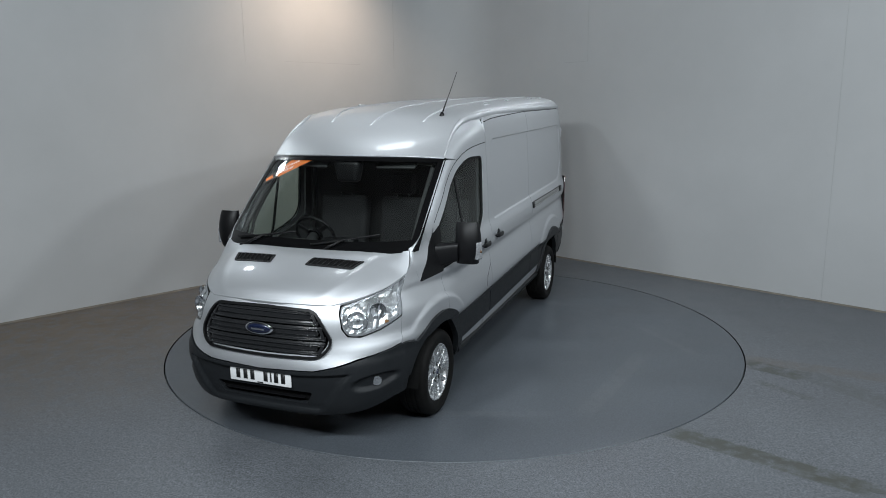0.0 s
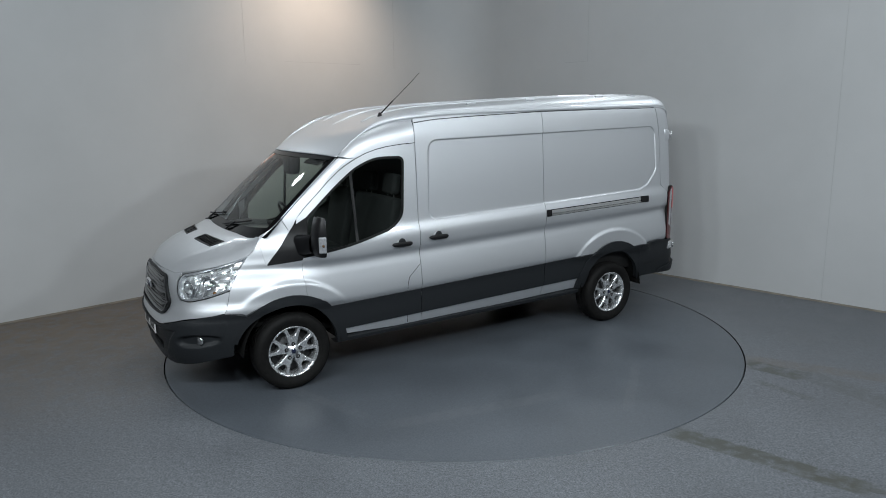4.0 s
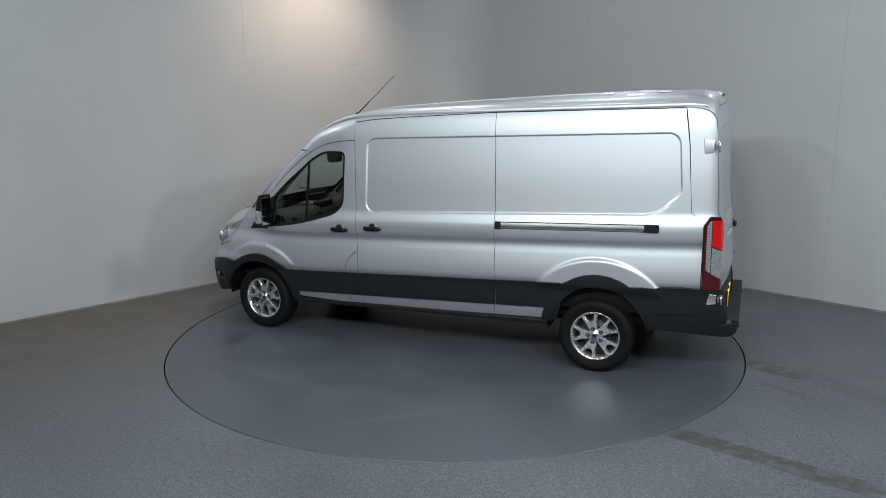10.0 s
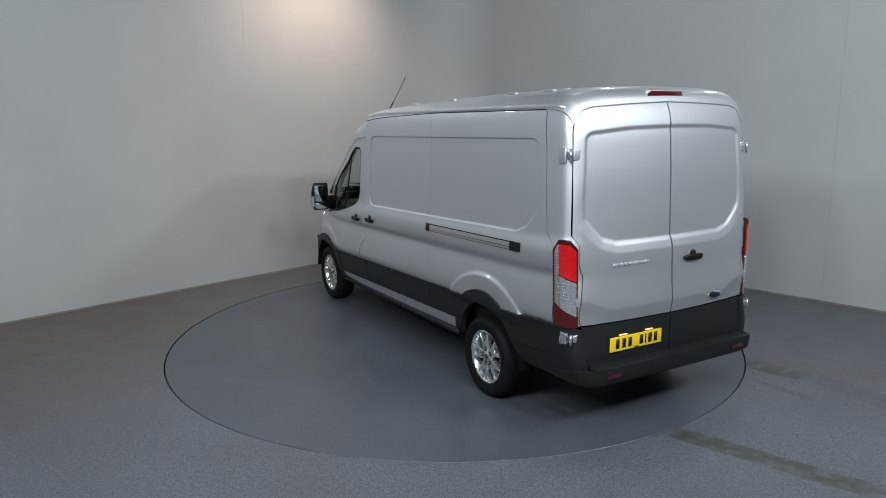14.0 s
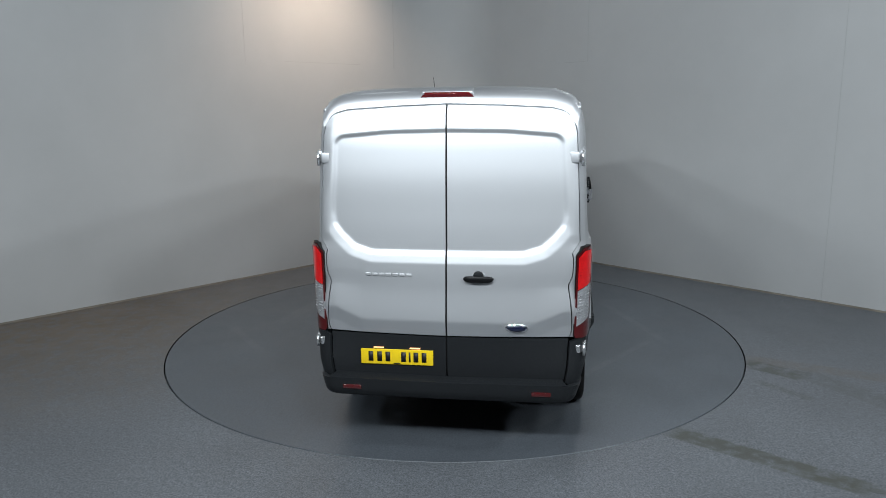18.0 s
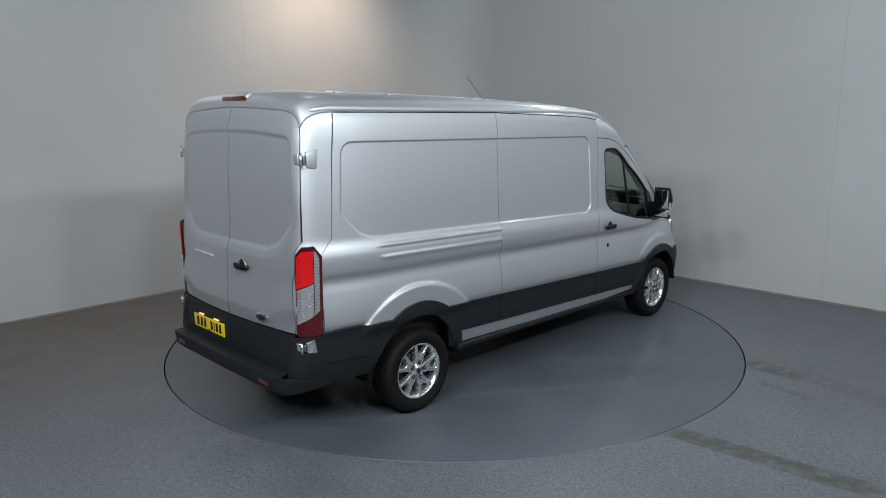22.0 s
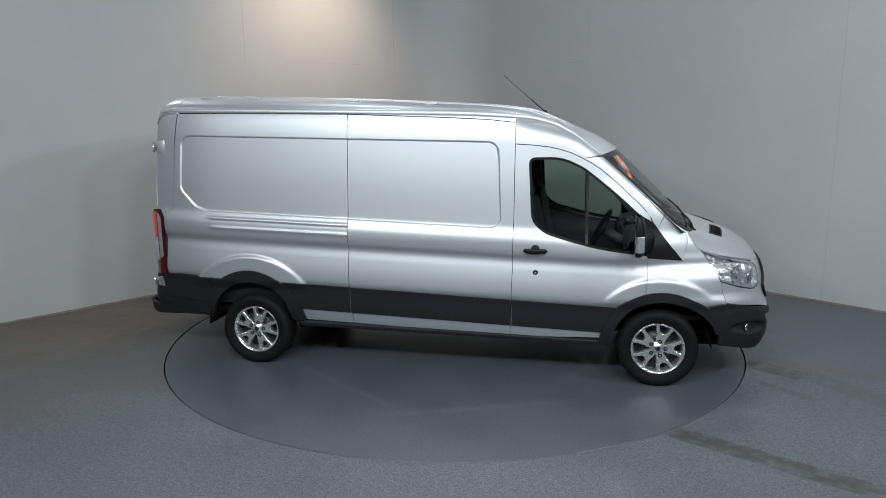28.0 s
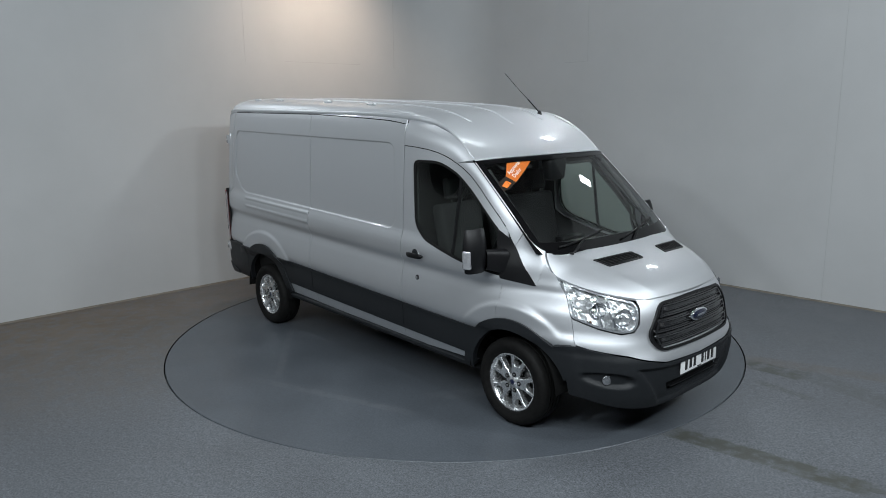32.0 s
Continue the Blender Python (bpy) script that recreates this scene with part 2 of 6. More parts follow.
M_GROOVE = material("dark_gap", (0.01, 0.01, 0.01), 0.9, 0, 10, 0.2)


# ---- mesh helpers ----
def link(name, bm, mat, parent=None, label="", smooth=True):
    me = bpy.data.meshes.new(name)
    if smooth:
        for f in bm.faces:
            f.smooth = True
    bm.to_mesh(me)
    bm.free()
    for mm in (mat if isinstance(mat, (list, tuple)) else [mat]):
        me.materials.append(mm)
    ob = new(name, me)
    if parent:
        ob.parent = parent
    if label:
        tagged(ob, label)
    return ob


part = link


def sharpen(bm, angle=35):
    for e in bm.edges:
        if len(e.link_faces) == 2 and e.calc_face_angle(0) > radians(angle):
            e.smooth = False


def box_bm(cx, cy, cz, sx, sy, sz, bevel=0.01, seg=2, m=None):
    bm = bmesh.new()
    bmesh.ops.create_cube(bm, size=1)
    bmesh.ops.scale(bm, vec=(sx, sy, sz), verts=bm.verts)
    if bevel:
        bmesh.ops.bevel(bm, geom=bm.edges[:], offset=bevel, segments=seg, profile=0.6, affect="EDGES")
    bmesh.ops.transform(bm, matrix=m or Matrix.Identity(4), verts=bm.verts)
    bmesh.ops.translate(bm, vec=(cx, cy, cz), verts=bm.verts)
    return bm


def tube_bm(points, radius, sides=10, radii=None):
    """A round bar along the points."""
    bm = bmesh.new()
    pts = [Vector(p) for p in points]
    rings = []
    for i, p in enumerate(pts):
        d = (pts[min(i + 1, len(pts) - 1)] - pts[max(i - 1, 0)]).normalized()
        a = d.cross(Vector((0, 0, 1)) if abs(d.z) < 0.9 else Vector((1, 0, 0))).normalized()
        b = d.cross(a)
        r = radii[i] if radii else radius
        rings.append([bm.verts.new(p + a * r * math.cos(k * 2 * math.pi / sides) + b * r * math.sin(k * 2 * math.pi / sides)) for k in range(sides)])
    for q, w in zip(rings, rings[1:]):
        for k in range(sides):
            bm.faces.new((q[k], q[(k + 1) % sides], w[(k + 1) % sides], w[k]))
    bm.faces.new(rings[0][::-1])
    bm.faces.new(rings[-1])
    bmesh.ops.recalc_face_normals(bm, faces=bm.faces)
    return bm


def lathe_bm(profile, sides=48, axis="y", closed=False):
    """Turns (radius, along) pairs round an axis."""
    bm = bmesh.new()
    rings = []
    for k in range(sides):
        a = 2 * math.pi * k / sides
        c, s = math.cos(a), math.sin(a)
        rings.append([bm.verts.new((r * c, h, r * s) if axis == "y" else (r * c, r * s, h)) for r, h in profile])
    n = len(profile)
    for k in range(sides):
        q, w = rings[k], rings[(k + 1) % sides]
        for i in range(n if closed else n - 1):
            j = (i + 1) % n
            try:
                bm.faces.new((q[i], q[j], w[j], w[i]))
            except ValueError:
                pass
    bmesh.ops.remove_doubles(bm, verts=bm.verts, dist=1e-5)
    bmesh.ops.recalc_face_normals(bm, faces=bm.faces)
    return bm


def grid_bm(rows):
    """A sheet from rows of points."""
    bm = bmesh.new()
    vs = [[bm.verts.new(p) for p in r] for r in rows]
    for a, b in zip(vs, vs[1:]):
        for i in range(len(a) - 1):
            bm.faces.new((a[i], a[i + 1], b[i + 1], b[i]))
    return bm


def thicken(bm, depth, towards):
    """Folds the open border of a sheet back by depth towards the point, so that it has an edge."""
    bm.normal_update()
    edges = [e for e in bm.edges if e.is_boundary]
    r = bmesh.ops.extrude_edge_only(bm, edges=edges)
    vs = [g for g in r["geom"] if isinstance(g, bmesh.types.BMVert)]
    for v in vs:
        d = towards(v.co)
        v.co += d.normalized() * depth
    for e in edges:
        e.smooth = False
    return bm


def smoothstep(a, b, x):
    t = min(1.0, max(0.0, (x - a) / (b - a)))
    return t * t * (3 - 2 * t)


def lerp_table(x, table):
    """Smooth interpolation in a short table of (x, value)."""
    if x <= table[0][0]:
        return table[0][1]
    for i in range(len(table) - 1):
        x0, v0 = table[i]
        x1, v1 = table[i + 1]
        if x <= x1:
            s0 = (v1 - table[i - 1][1]) / (x1 - table[i - 1][0]) if i else (v1 - v0) / (x1 - x0)
            s1 = (table[i + 2][1] - v0) / (table[i + 2][0] - x0) if i + 2 < len(table) else (v1 - v0) / (x1 - x0)
            h, t = x1 - x0, (x - x0) / (x1 - x0)
            return ((2 * t**3 - 3 * t * t + 1) * v0 + (t**3 - 2 * t * t + t) * h * s0 + (-2 * t**3 + 3 * t * t) * v1 + (t**3 - t * t) * h * s1)
    return table[-1][1]


def line_table(x, table):
    for (x0, v0), (x1, v1) in zip(table, table[1:]):
        if x <= x1:
            return v0 + (v1 - v0) * max(0.0, (x - x0) / (x1 - x0))
    return table[-1][1]


# ---- the studio ----
def wall_run(name, pts, height, label, mat):
    """A wall of constant thickness along plan points; the room lies to the left of the run."""
    bm = bmesh.new()
    n = len(pts)
    inner, outer = [], []
    for i, p in enumerate(pts):
        a, b = Vector(pts[max(i - 1, 0)]), Vector(pts[min(i + 1, n - 1)])
        d = (b - a).normalized()
        o = Vector((d.y, -d.x)) * 0.15
        inner.append(Vector(p))
        outer.append(Vector(p) + o)
    lev = [0.0, height]
    iv = [[bm.verts.new((p.x, p.y, z)) for p in inner] for z in lev]
    ov = [[bm.verts.new((p.x, p.y, z)) for p in outer] for z in lev]
    for i in range(n - 1):
        bm.faces.new((iv[0][i], iv[0][i + 1], iv[1][i + 1], iv[1][i]))
        bm.faces.new((ov[0][i + 1], ov[0][i], ov[1][i], ov[1][i + 1]))
        bm.faces.new((iv[1][i], iv[1][i + 1], ov[1][i + 1], ov[1][i]))
    for i, j in ((0, 0), (n - 1, n - 1)):
        bm.faces.new((iv[0][i], ov[0][i], ov[1][i], iv[1][i]))
    bmesh.ops.recalc_face_normals(bm, faces=bm.faces)
    ob = link(name, bm, mat)
    for e in ob.data.polygons:
        e.use_smooth = True
    ob.data.set_sharp_from_angle(angle=radians(25))
    return tagged(ob, label, kind="structure")


def build_room():
    q = 5.66
    rad, apex = 1.1, Vector((0.0, q))
    s = math.sqrt(0.5)
    # rounded corner between the two walls that meet behind the van
    cen = apex - Vector((0, rad * math.sqrt(2)))
    arc = [(cen.x + rad * math.cos(a), cen.y + rad * math.sin(a)) for a in [radians(45 + 90 * k / 16) for k in range(17)]]
    far = 13.0
    right_end = (apex.x + far * s, apex.y - far * s)
    left_end = (apex.x - far * s, apex.y - far * s)
    wall_run("wall_north", [right_end, *arc, left_end], CEIL, "light grey painted studio walls with a rounded corner", M_WALL)
    back = (0.0, apex.y - 2 * far * s)
    wall_run("wall_south", [left_end, back, right_end], CEIL, "charcoal painted rear studio walls", M_WALL_BACK)
    # dusty seal along the foot of the lit walls, and faint panel joints
    run = [right_end, *arc, left_end]
    bm = bmesh.new()
    rows = []
    for i, p in enumerate(run):
        a, b = Vector(run[max(i - 1, 0)]), Vector(run[min(i + 1, len(run) - 1)])
        d = (b - a).normalized()
        o = Vector((-d.y, d.x))
        rows.append([(p[0] + o.x * k, p[1] + o.y * k, z) for k, z in ((-0.005, 0.022), (0.004, 0.020), (0.012, 0.010), (0.018, -0.002))])
    bm = grid_bm(rows)
    bmesh.ops.recalc_face_normals(bm, faces=bm.faces)
    tagged(link("trim", bm, M_TRIMLINE), "dusty bead of sealant at the wall foot", kind="structure")
    for k, (x, z0, z1, w) in enumerate(((4.60, 0.03, CEIL, 0.004), (2.08, 3.1, CEIL, 0.004), (1.92, 3.102, 3.108, 0.40), (-0.95, 3.1, CEIL, 0.003), (-1.95, 3.132, 3.137, 1.40), (-2.9, 3.1, CEIL, 0.003))):
        y = q - abs(x)
        n = Vector((-s if x > 0 else s, -s))
        ang = -45 if x > 0 else 45
        tagged(link("wall_joint", box_bm(0, 0, (z0 + z1) / 2, w, 0.003, z1 - z0, 0, 1, None), M_JOINT, smooth=False), "faint filled joint in the wall", kind="structure").matrix_world = \
            Matrix.Translation((x + n.x * 0.001, y + n.y * 0.001, 0)) @ Matrix.Rotation(radians(ang), 4, "Z")
    # ceiling
    bm = bmesh.new()
    v = [bm.verts.new((x, y, z)) for z in (CEIL, CEIL + 0.15) for x, y in ((0, q + 0.3), (left_end[0] - 0.3, left_end[1]), (0, back[1] - 0.3), (right_end[0] + 0.3, right_end[1]))]
    bm.faces.new(v[:4])
    bm.faces.new(v[4:][::-1])
    for i in range(4):
        bm.faces.new((v[i], v[(i + 1) % 4], v[4 + (i + 1) % 4], v[4 + i]))
    bmesh.ops.recalc_face_normals(bm, faces=bm.faces)
    tagged(link("ceiling", bm, M_CEIL, smooth=False), "grey painted studio ceiling", kind="structure")
    # floor with a round opening
    bm = bmesh.new()
    n = 192
    r1 = DISC_R + 0.012
    ring = [bm.verts.new((r1 * math.cos(2 * math.pi * k / n), r1 * math.sin(2 * math.pi * k / n), 0)) for k in range(n)]
    low = [bm.verts.new((p.co.x, p.co.y, -0.05)) for p in ring]
    big = [bm.verts.new((14 * math.cos(2 * math.pi * k / n), -3.5 + 14 * math.sin(2 * math.pi * k / n), 0)) for k in range(n)]
    for k in range(n):
        j = (k + 1) % n
        bm.faces.new((ring[k], big[k], big[j], ring[j]))
        bm.faces.new((low[k], ring[k], ring[j], low[j]))
    bm.faces.new(low)
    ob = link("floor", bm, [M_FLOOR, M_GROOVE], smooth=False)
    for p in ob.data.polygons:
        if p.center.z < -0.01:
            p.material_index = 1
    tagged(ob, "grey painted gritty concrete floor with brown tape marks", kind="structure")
    # the turning disc
    bm = bmesh.new()
    prof = [(DISC_R, -0.045), (DISC_R, -0.004), (DISC_R - 0.004, 0.0)]
    bm = lathe_bm(prof, n, "z")
    top = [v for v in bm.verts if v.co.z > -0.001]
    top.sort(key=lambda v: math.atan2(v.co.y, v.co.x))
    bm.faces.new(top)
    bmesh.ops.recalc_face_normals(bm, faces=bm.faces)
    disc = tagged(link("turntable", bm, M_DISC, smooth=False), "smooth grey painted round turntable set flush in the floor", "turntable")
    disc["kind"] = "structure"
    return disc


TURNTABLE = build_room()


# ---- the van: its surfaces ----
WHEEL_X = 1.875
HUB_Z = 0.335
NOSE0 = 1.2
TAIL_N = 18


def tail_bow(z):
    """How far the rear doors curve forward from their middle to the corners."""
    return 0.060 * smoothstep(0.55, 0.90, z)




def rake(z):
    return 0.035 - 0.015 * smoothstep(1.45, 2.1, z)


SIDE = [(0.28, 0.90), (0.40, 0.945), (0.50, 0.972), (0.58, 0.985), (0.75, 0.994), (0.785, 1.012), (0.82, 1.021), (0.92, 1.018),
        (1.04, 1.003), (1.115, 0.990), (1.145, 0.993), (1.185, 1.014), (1.25, 1.023), (1.31, 1.022), (1.35, 1.013), (1.40, 0.996),
        (1.44, 0.990), (1.80, 0.976), (2.10, 0.960), (2.20, 0.953), (2.30, 0.938), (2.36, 0.920), (2.42, 0.892), (2.46, 0.86)]
NOSE_X = [(0.24, 2.76), (0.30, 2.83), (0.38, 2.868), (0.46, 2.882), (0.56, 2.892), (0.66, 2.882), (0.74, 2.855), (0.90, 2.838), (1.00, 2.815), (1.08, 2.775),
          (1.15, 2.72), (1.25, 2.64), (1.40, 2.54)]
TAIL_X = [(0.30, -2.93), (0.55, -2.962), (0.80, -2.968), (1.05, -2.966), (1.26, -2.960), (1.45, -2.950),
          (1.82, -2.932), (2.10, -2.912), (2.25, -2.896), (2.40, -2.860), (2.48, -2.816), (2.56, -2.73)]
PANEL = [(0.475, 2.135), (0.50, 1.385), (-2.30, 1.495), (-2.42, 1.54), (-2.575, 1.70), (-2.535, 2.20)]


def inset_poly(poly, d):
    """Moves each side of a counter-clockwise or clockwise outline inwards by d."""
    area = sum(a[0] * b[1] - b[0] * a[1] for a, b in zip(poly, poly[1:] + poly[:1]))
    s = 1 if area > 0 else -1
    out = []
    n = len(poly)
    for i in range(n):
        a, b, c = Vector(poly[i - 1]), Vector(poly[i]), Vector(poly[(i + 1) % n])
        d1, d2 = b - a, c - b
        if d1.length < 1e-9 or d2.length < 1e-9:
            out.append(tuple(b))
            continue
        d1.normalize()
        d2.normalize()
        n1, n2 = Vector((-d1.y, d1.x)) * s, Vector((-d2.y, d2.x)) * s
        m = n1 + n2
        k = m.dot(n1)
        m = m * (d / k) if k > 0.3 else n1 * d
        out.append(tuple(b + m))
    return out


def poly_sd(x, z, poly):
    """Signed distance to an outline, negative inside."""
    best, inside = 1e9, False
    n = len(poly)
    for i in range(n):
        ax, az = poly[i - 1]
        bx, bz = poly[i]
        ex, ez = bx - ax, bz - az
        t = max(0.0, min(1.0, ((x - ax) * ex + (z - az) * ez) / (ex * ex + ez * ez)))
        dx, dz = x - ax - t * ex, z - az - t * ez
        best = min(best, dx * dx + dz * dz)
        if (az > z) != (bz > z) and x < (bx - ax) * (z - az) / (bz - az) + ax:
            inside = not inside
    d = math.sqrt(best)
    return -d if inside else d


def rounded(poly, radius, steps=6):
    """The outline with its corners rounded."""
    out = []
    n = len(poly)
    for i in range(n):
        a, b, c = Vector(poly[i - 1]), Vector(poly[i]), Vector(poly[(i + 1) % n])
        r = radius[i] if isinstance(radius, (list, tuple)) else radius
        l1, l2 = (a - b).length, (c - b).length
        k = min(r, 0.45 * l1, 0.45 * l2)
        if k < 1e-4:
            out.append(tuple(b))
            continue
        p, q = b + (a - b).normalized() * k, b + (c - b).normalized() * k
        for j in range(steps + 1):
            t = j / steps
            out.append(tuple(p * (1 - t) ** 2 + b * (2 * t * (1 - t)) + q * t * t))
    return out


PANEL_IN = inset_poly(PANEL, 0.10)
LEFT, RIGHT = 1, -1


def half_width(x, z, side=LEFT, detail=True):
    """Half the body's width at a station and height."""
    zz = z + rake(z) * min(x, 1.3)
    w = lerp_table(zz, SIDE)
    if not detail:
        return w
    # the cab leans in further above the belt line
    w -= 0.022 * smoothstep(0.7, 1.3, x) * smoothstep(1.35, 1.9, z)
    w -= smoothstep(0.68, 1.45, x) * smoothstep(2.2, 1.95, x) * line_table(z, [(1.14, 0.0), (1.3, 0.015), (1.5, 0.028), (1.8, 0.064), (2.1, 0.074)])
    w -= 0.085 * smoothstep(1.45, 2.15, x) * smoothstep(0.95, 1.2, z)
    # flares over the wheels
    for cx, r_out in ((WHEEL_X, 0.635), (-WHEEL_X - 0.02, 0.735)):
        d = math.hypot(x - cx, z - HUB_Z)
        if d < r_out + 0.05:
            k = smoothstep(r_out + 0.022, r_out - 0.012, d) * (smoothstep(0.72, 0.80, z) if cx > 0 else smoothstep(0.76, 0.84, z))
            w = w + (max(w, 1.032) - w) * k
    # recessed load-bay panel
    if -2.75 < x < 0.62 and 1.3 < z < 2.3:
        sd = poly_sd(x, z, PANEL_IN) - 0.10
        w -= 0.011 * smoothstep(0.003, -0.004, sd)
    # stamped ribs on the blank side, groove for the door rail on the other
    if side == RIGHT and -2.36 < x < -0.9:
        for zr, x0, x1 in ((1.425, -2.33, -0.92), (1.335, -2.30, -0.92)):
            zc = zr - rake(zr) * (x + 0.92)
            k = smoothstep(0.022, 0.004, abs(z - (zc - 0.035))) * smoothstep(x0, x0 + 0.12, x)
            w += 0.009 * k
    # narrows towards the tail
    w -= 0.062 * smoothstep(-2.0, -3.05, x) ** 2
    return w


# the nose in plan: a cubed oval, laid out by the length along it
_tab = []
_len, _px, _py = 0.0, 0.0, 1.0
for _k in range(0, 401):
    _a = math.pi / 2 * _k / 400
    _c, _d = math.sin(_a) ** (2 / 3.3), math.cos(_a) ** (2 / 3.3)
    _x, _y = _c * 1.62, _d
    _len += math.hypot(_x - _px, _y - _py) if _k else 0.0
    _px, _py = _x, _y
    _tab.append((_len, _c, _d))
S_END = NOSE0 + _tab[-1][0]


def plan(s):
    """Fractions ahead and aside of the nose oval at the length s."""
    q = s - NOSE0
    lo, hi = 0, 400
    while hi - lo > 1:
        m = (lo + hi) // 2
        if _tab[m][0] <= q:
            lo = m
        else:
            hi = m
    l0, c0, d0 = _tab[lo]
    l1, c1, d1 = _tab[hi]
    t = (q - l0) / (l1 - l0) if l1 > l0 else 0
    return c0 + (c1 - c0) * t, d0 + (d1 - d0) * t


def s_at_y(y):
    """Length along the nose at which it is y to the side of the middle (y as a fraction of half the width)."""
    for l, c, d in _tab:
        if d <= y:
            return NOSE0 + l
    return S_END


def skin(s, z, side=LEFT, out=0.0):
    """A point of the van's outer skin, s along its side and round the nose, z up; out metres proud of it."""
    mirror = 1
    if s > S_END:
        s, mirror = 2 * S_END - s, -1
    if s < -2.3:
        c = min(0.999, (-2.3 - s) / (-2.3 - lerp_table(z, TAIL_X) - tail_bow(z)))
        return Vector((s, side * (half_width(s, z, side) + out) * (1 - c ** TAIL_N) ** (1 / TAIL_N), z))
    if s <= NOSE0:
        return Vector((s, side * mirror * (half_width(s, z, side) + out), z))
    c, d = plan(s)
    xf = lerp_table(z, NOSE_X)
    # the bumper is fuller at its corners
    k = (c ** 4 + d ** 4) ** -0.25
    k = 1 + (k - 1) * smoothstep(0.86, 0.66, z)
    c, d = c * k, d * k
    x = NOSE0 + (xf - NOSE0 + out * c) * c
    w = half_width(min(x, 2.3), z, side)
    return Vector((x, side * mirror * (w + out) * d, z))


import functools


@functools.lru_cache(None)
def s_at_x(x, z):
    """Length along the side and nose at which the skin reaches the station x at the height z."""
    lo, hi = max(NOSE0, x - 0.02), min(S_END, x + 0.4)
    for _ in range(12):
        m = (lo + hi) / 2
        if skin(m, z).x < x:
            lo = m
        else:
            hi = m
    return lo


def resample(poly, step):
    out = []
    for a, b in zip(poly, poly[1:] + poly[:1]):
        n = max(1, int(math.hypot(b[0] - a[0], b[1] - a[1]) / step))
        out += [(a[0] + (b[0] - a[0]) * k / n, a[1] + (b[1] - a[1]) * k / n) for k in range(n)]
    return out


def sheet(outline, surface, step=0.03, gap=0.0025, depth=0.014, inward=None, hole=None, xcuts=None, zcuts=None, sharp=True):
    """A pressed panel: a flat outline cut into a grid, laid on a surface, with its edges folded in."""
    poly = inset_poly(outline, gap) if gap else list(outline)
    poly = resample(poly, step)
    if hole:
        hp = resample(hole, step)
        i, j = min(((i, j) for i in range(len(poly)) for j in range(len(hp))),
                   key=lambda q: (poly[q[0]][0] - hp[q[1]][0]) ** 2 + (poly[q[0]][1] - hp[q[1]][1]) ** 2)
        ar = sum(a[0] * b[1] - b[0] * a[1] for a, b in zip(poly, poly[1:] + poly[:1]))
        hr = sum(a[0] * b[1] - b[0] * a[1] for a, b in zip(hp, hp[1:] + hp[:1]))
        if ar * hr > 0:
            hp = hp[::-1]
            j = len(hp) - 1 - j
        poly = poly[:i + 1] + hp[j:] + hp[:j + 1] + poly[i:]
    bm = bmesh.new()
    bm.faces.new([bm.verts.new((x, 0, z)) for x, z in poly])
    us, vs = [p[0] for p in poly], [p[1] for p in poly]
    for lo, hi, cuts, nrm in ((min(us), max(us), xcuts, (1, 0, 0)), (min(vs), max(vs), zcuts, (0, 0, 1))):
        if cuts is None:
            n = max(1, int((hi - lo) / step))
            cuts = [lo + (hi - lo) * k / n for k in range(1, n)]
        for c in cuts:
            if lo + 1e-4 < c < hi - 1e-4:
                co = (c, 0, 0) if nrm[0] else (0, 0, c)
                bmesh.ops.bisect_plane(bm, geom=bm.verts[:] + bm.edges[:] + bm.faces[:], dist=1e-5, plane_co=co, plane_no=nrm)
    if hole:
        bmesh.ops.remove_doubles(bm, verts=bm.verts, dist=1e-5)
    flip = None
    for v in bm.verts:
        v.co = surface(v.co.x, v.co.z)
    bmesh.ops.recalc_face_normals(bm, faces=bm.faces)
    if depth:
        cen = sum((v.co for v in bm.verts), Vector()) / len(bm.verts)
        core = inward or Vector((0, 0, 1.0))
        bm.normal_update()
        tot = sum((f.normal.dot(f.calc_center_median() - core) * f.calc_area() for f in bm.faces))
        if tot < 0:
            bmesh.ops.reverse_faces(bm, faces=bm.faces)
        bm.normal_update()
        nor = {v: v.normal.copy() for v in bm.verts}
        edges = [e for e in bm.edges if e.is_boundary]
        keep = {}
        for e in edges:
            for v in e.verts:
                keep[tuple(round(q, 6) for q in v.co)] = nor[v]
        r = bmesh.ops.extrude_edge_only(bm, edges=edges)
        for g in r["geom"]:
            if isinstance(g, bmesh.types.BMVert):
                n = keep.get(tuple(round(q, 6) for q in g.co))
                if n:
                    g.co -= n * depth
        for e in edges:
            e.smooth = False
    return bm


def side_sheet(name, outline, mat, parent, side, out=0.0, label="", **kw):
    return part(name, sheet(outline, lambda s, z: skin(s, z, side, out), **kw), mat, parent, label)


def fine_cuts(lo, hi, coarse, zones):
    """Cut places, coarse in general and finer within zones of (from, to, step)."""
    out, x = [], lo
    while x < hi:
        st = coarse
        for a, b, f in zones:
            if a - coarse <= x <= b:
                st = min(st, f)
        x += st
        out.append(x)
    return out


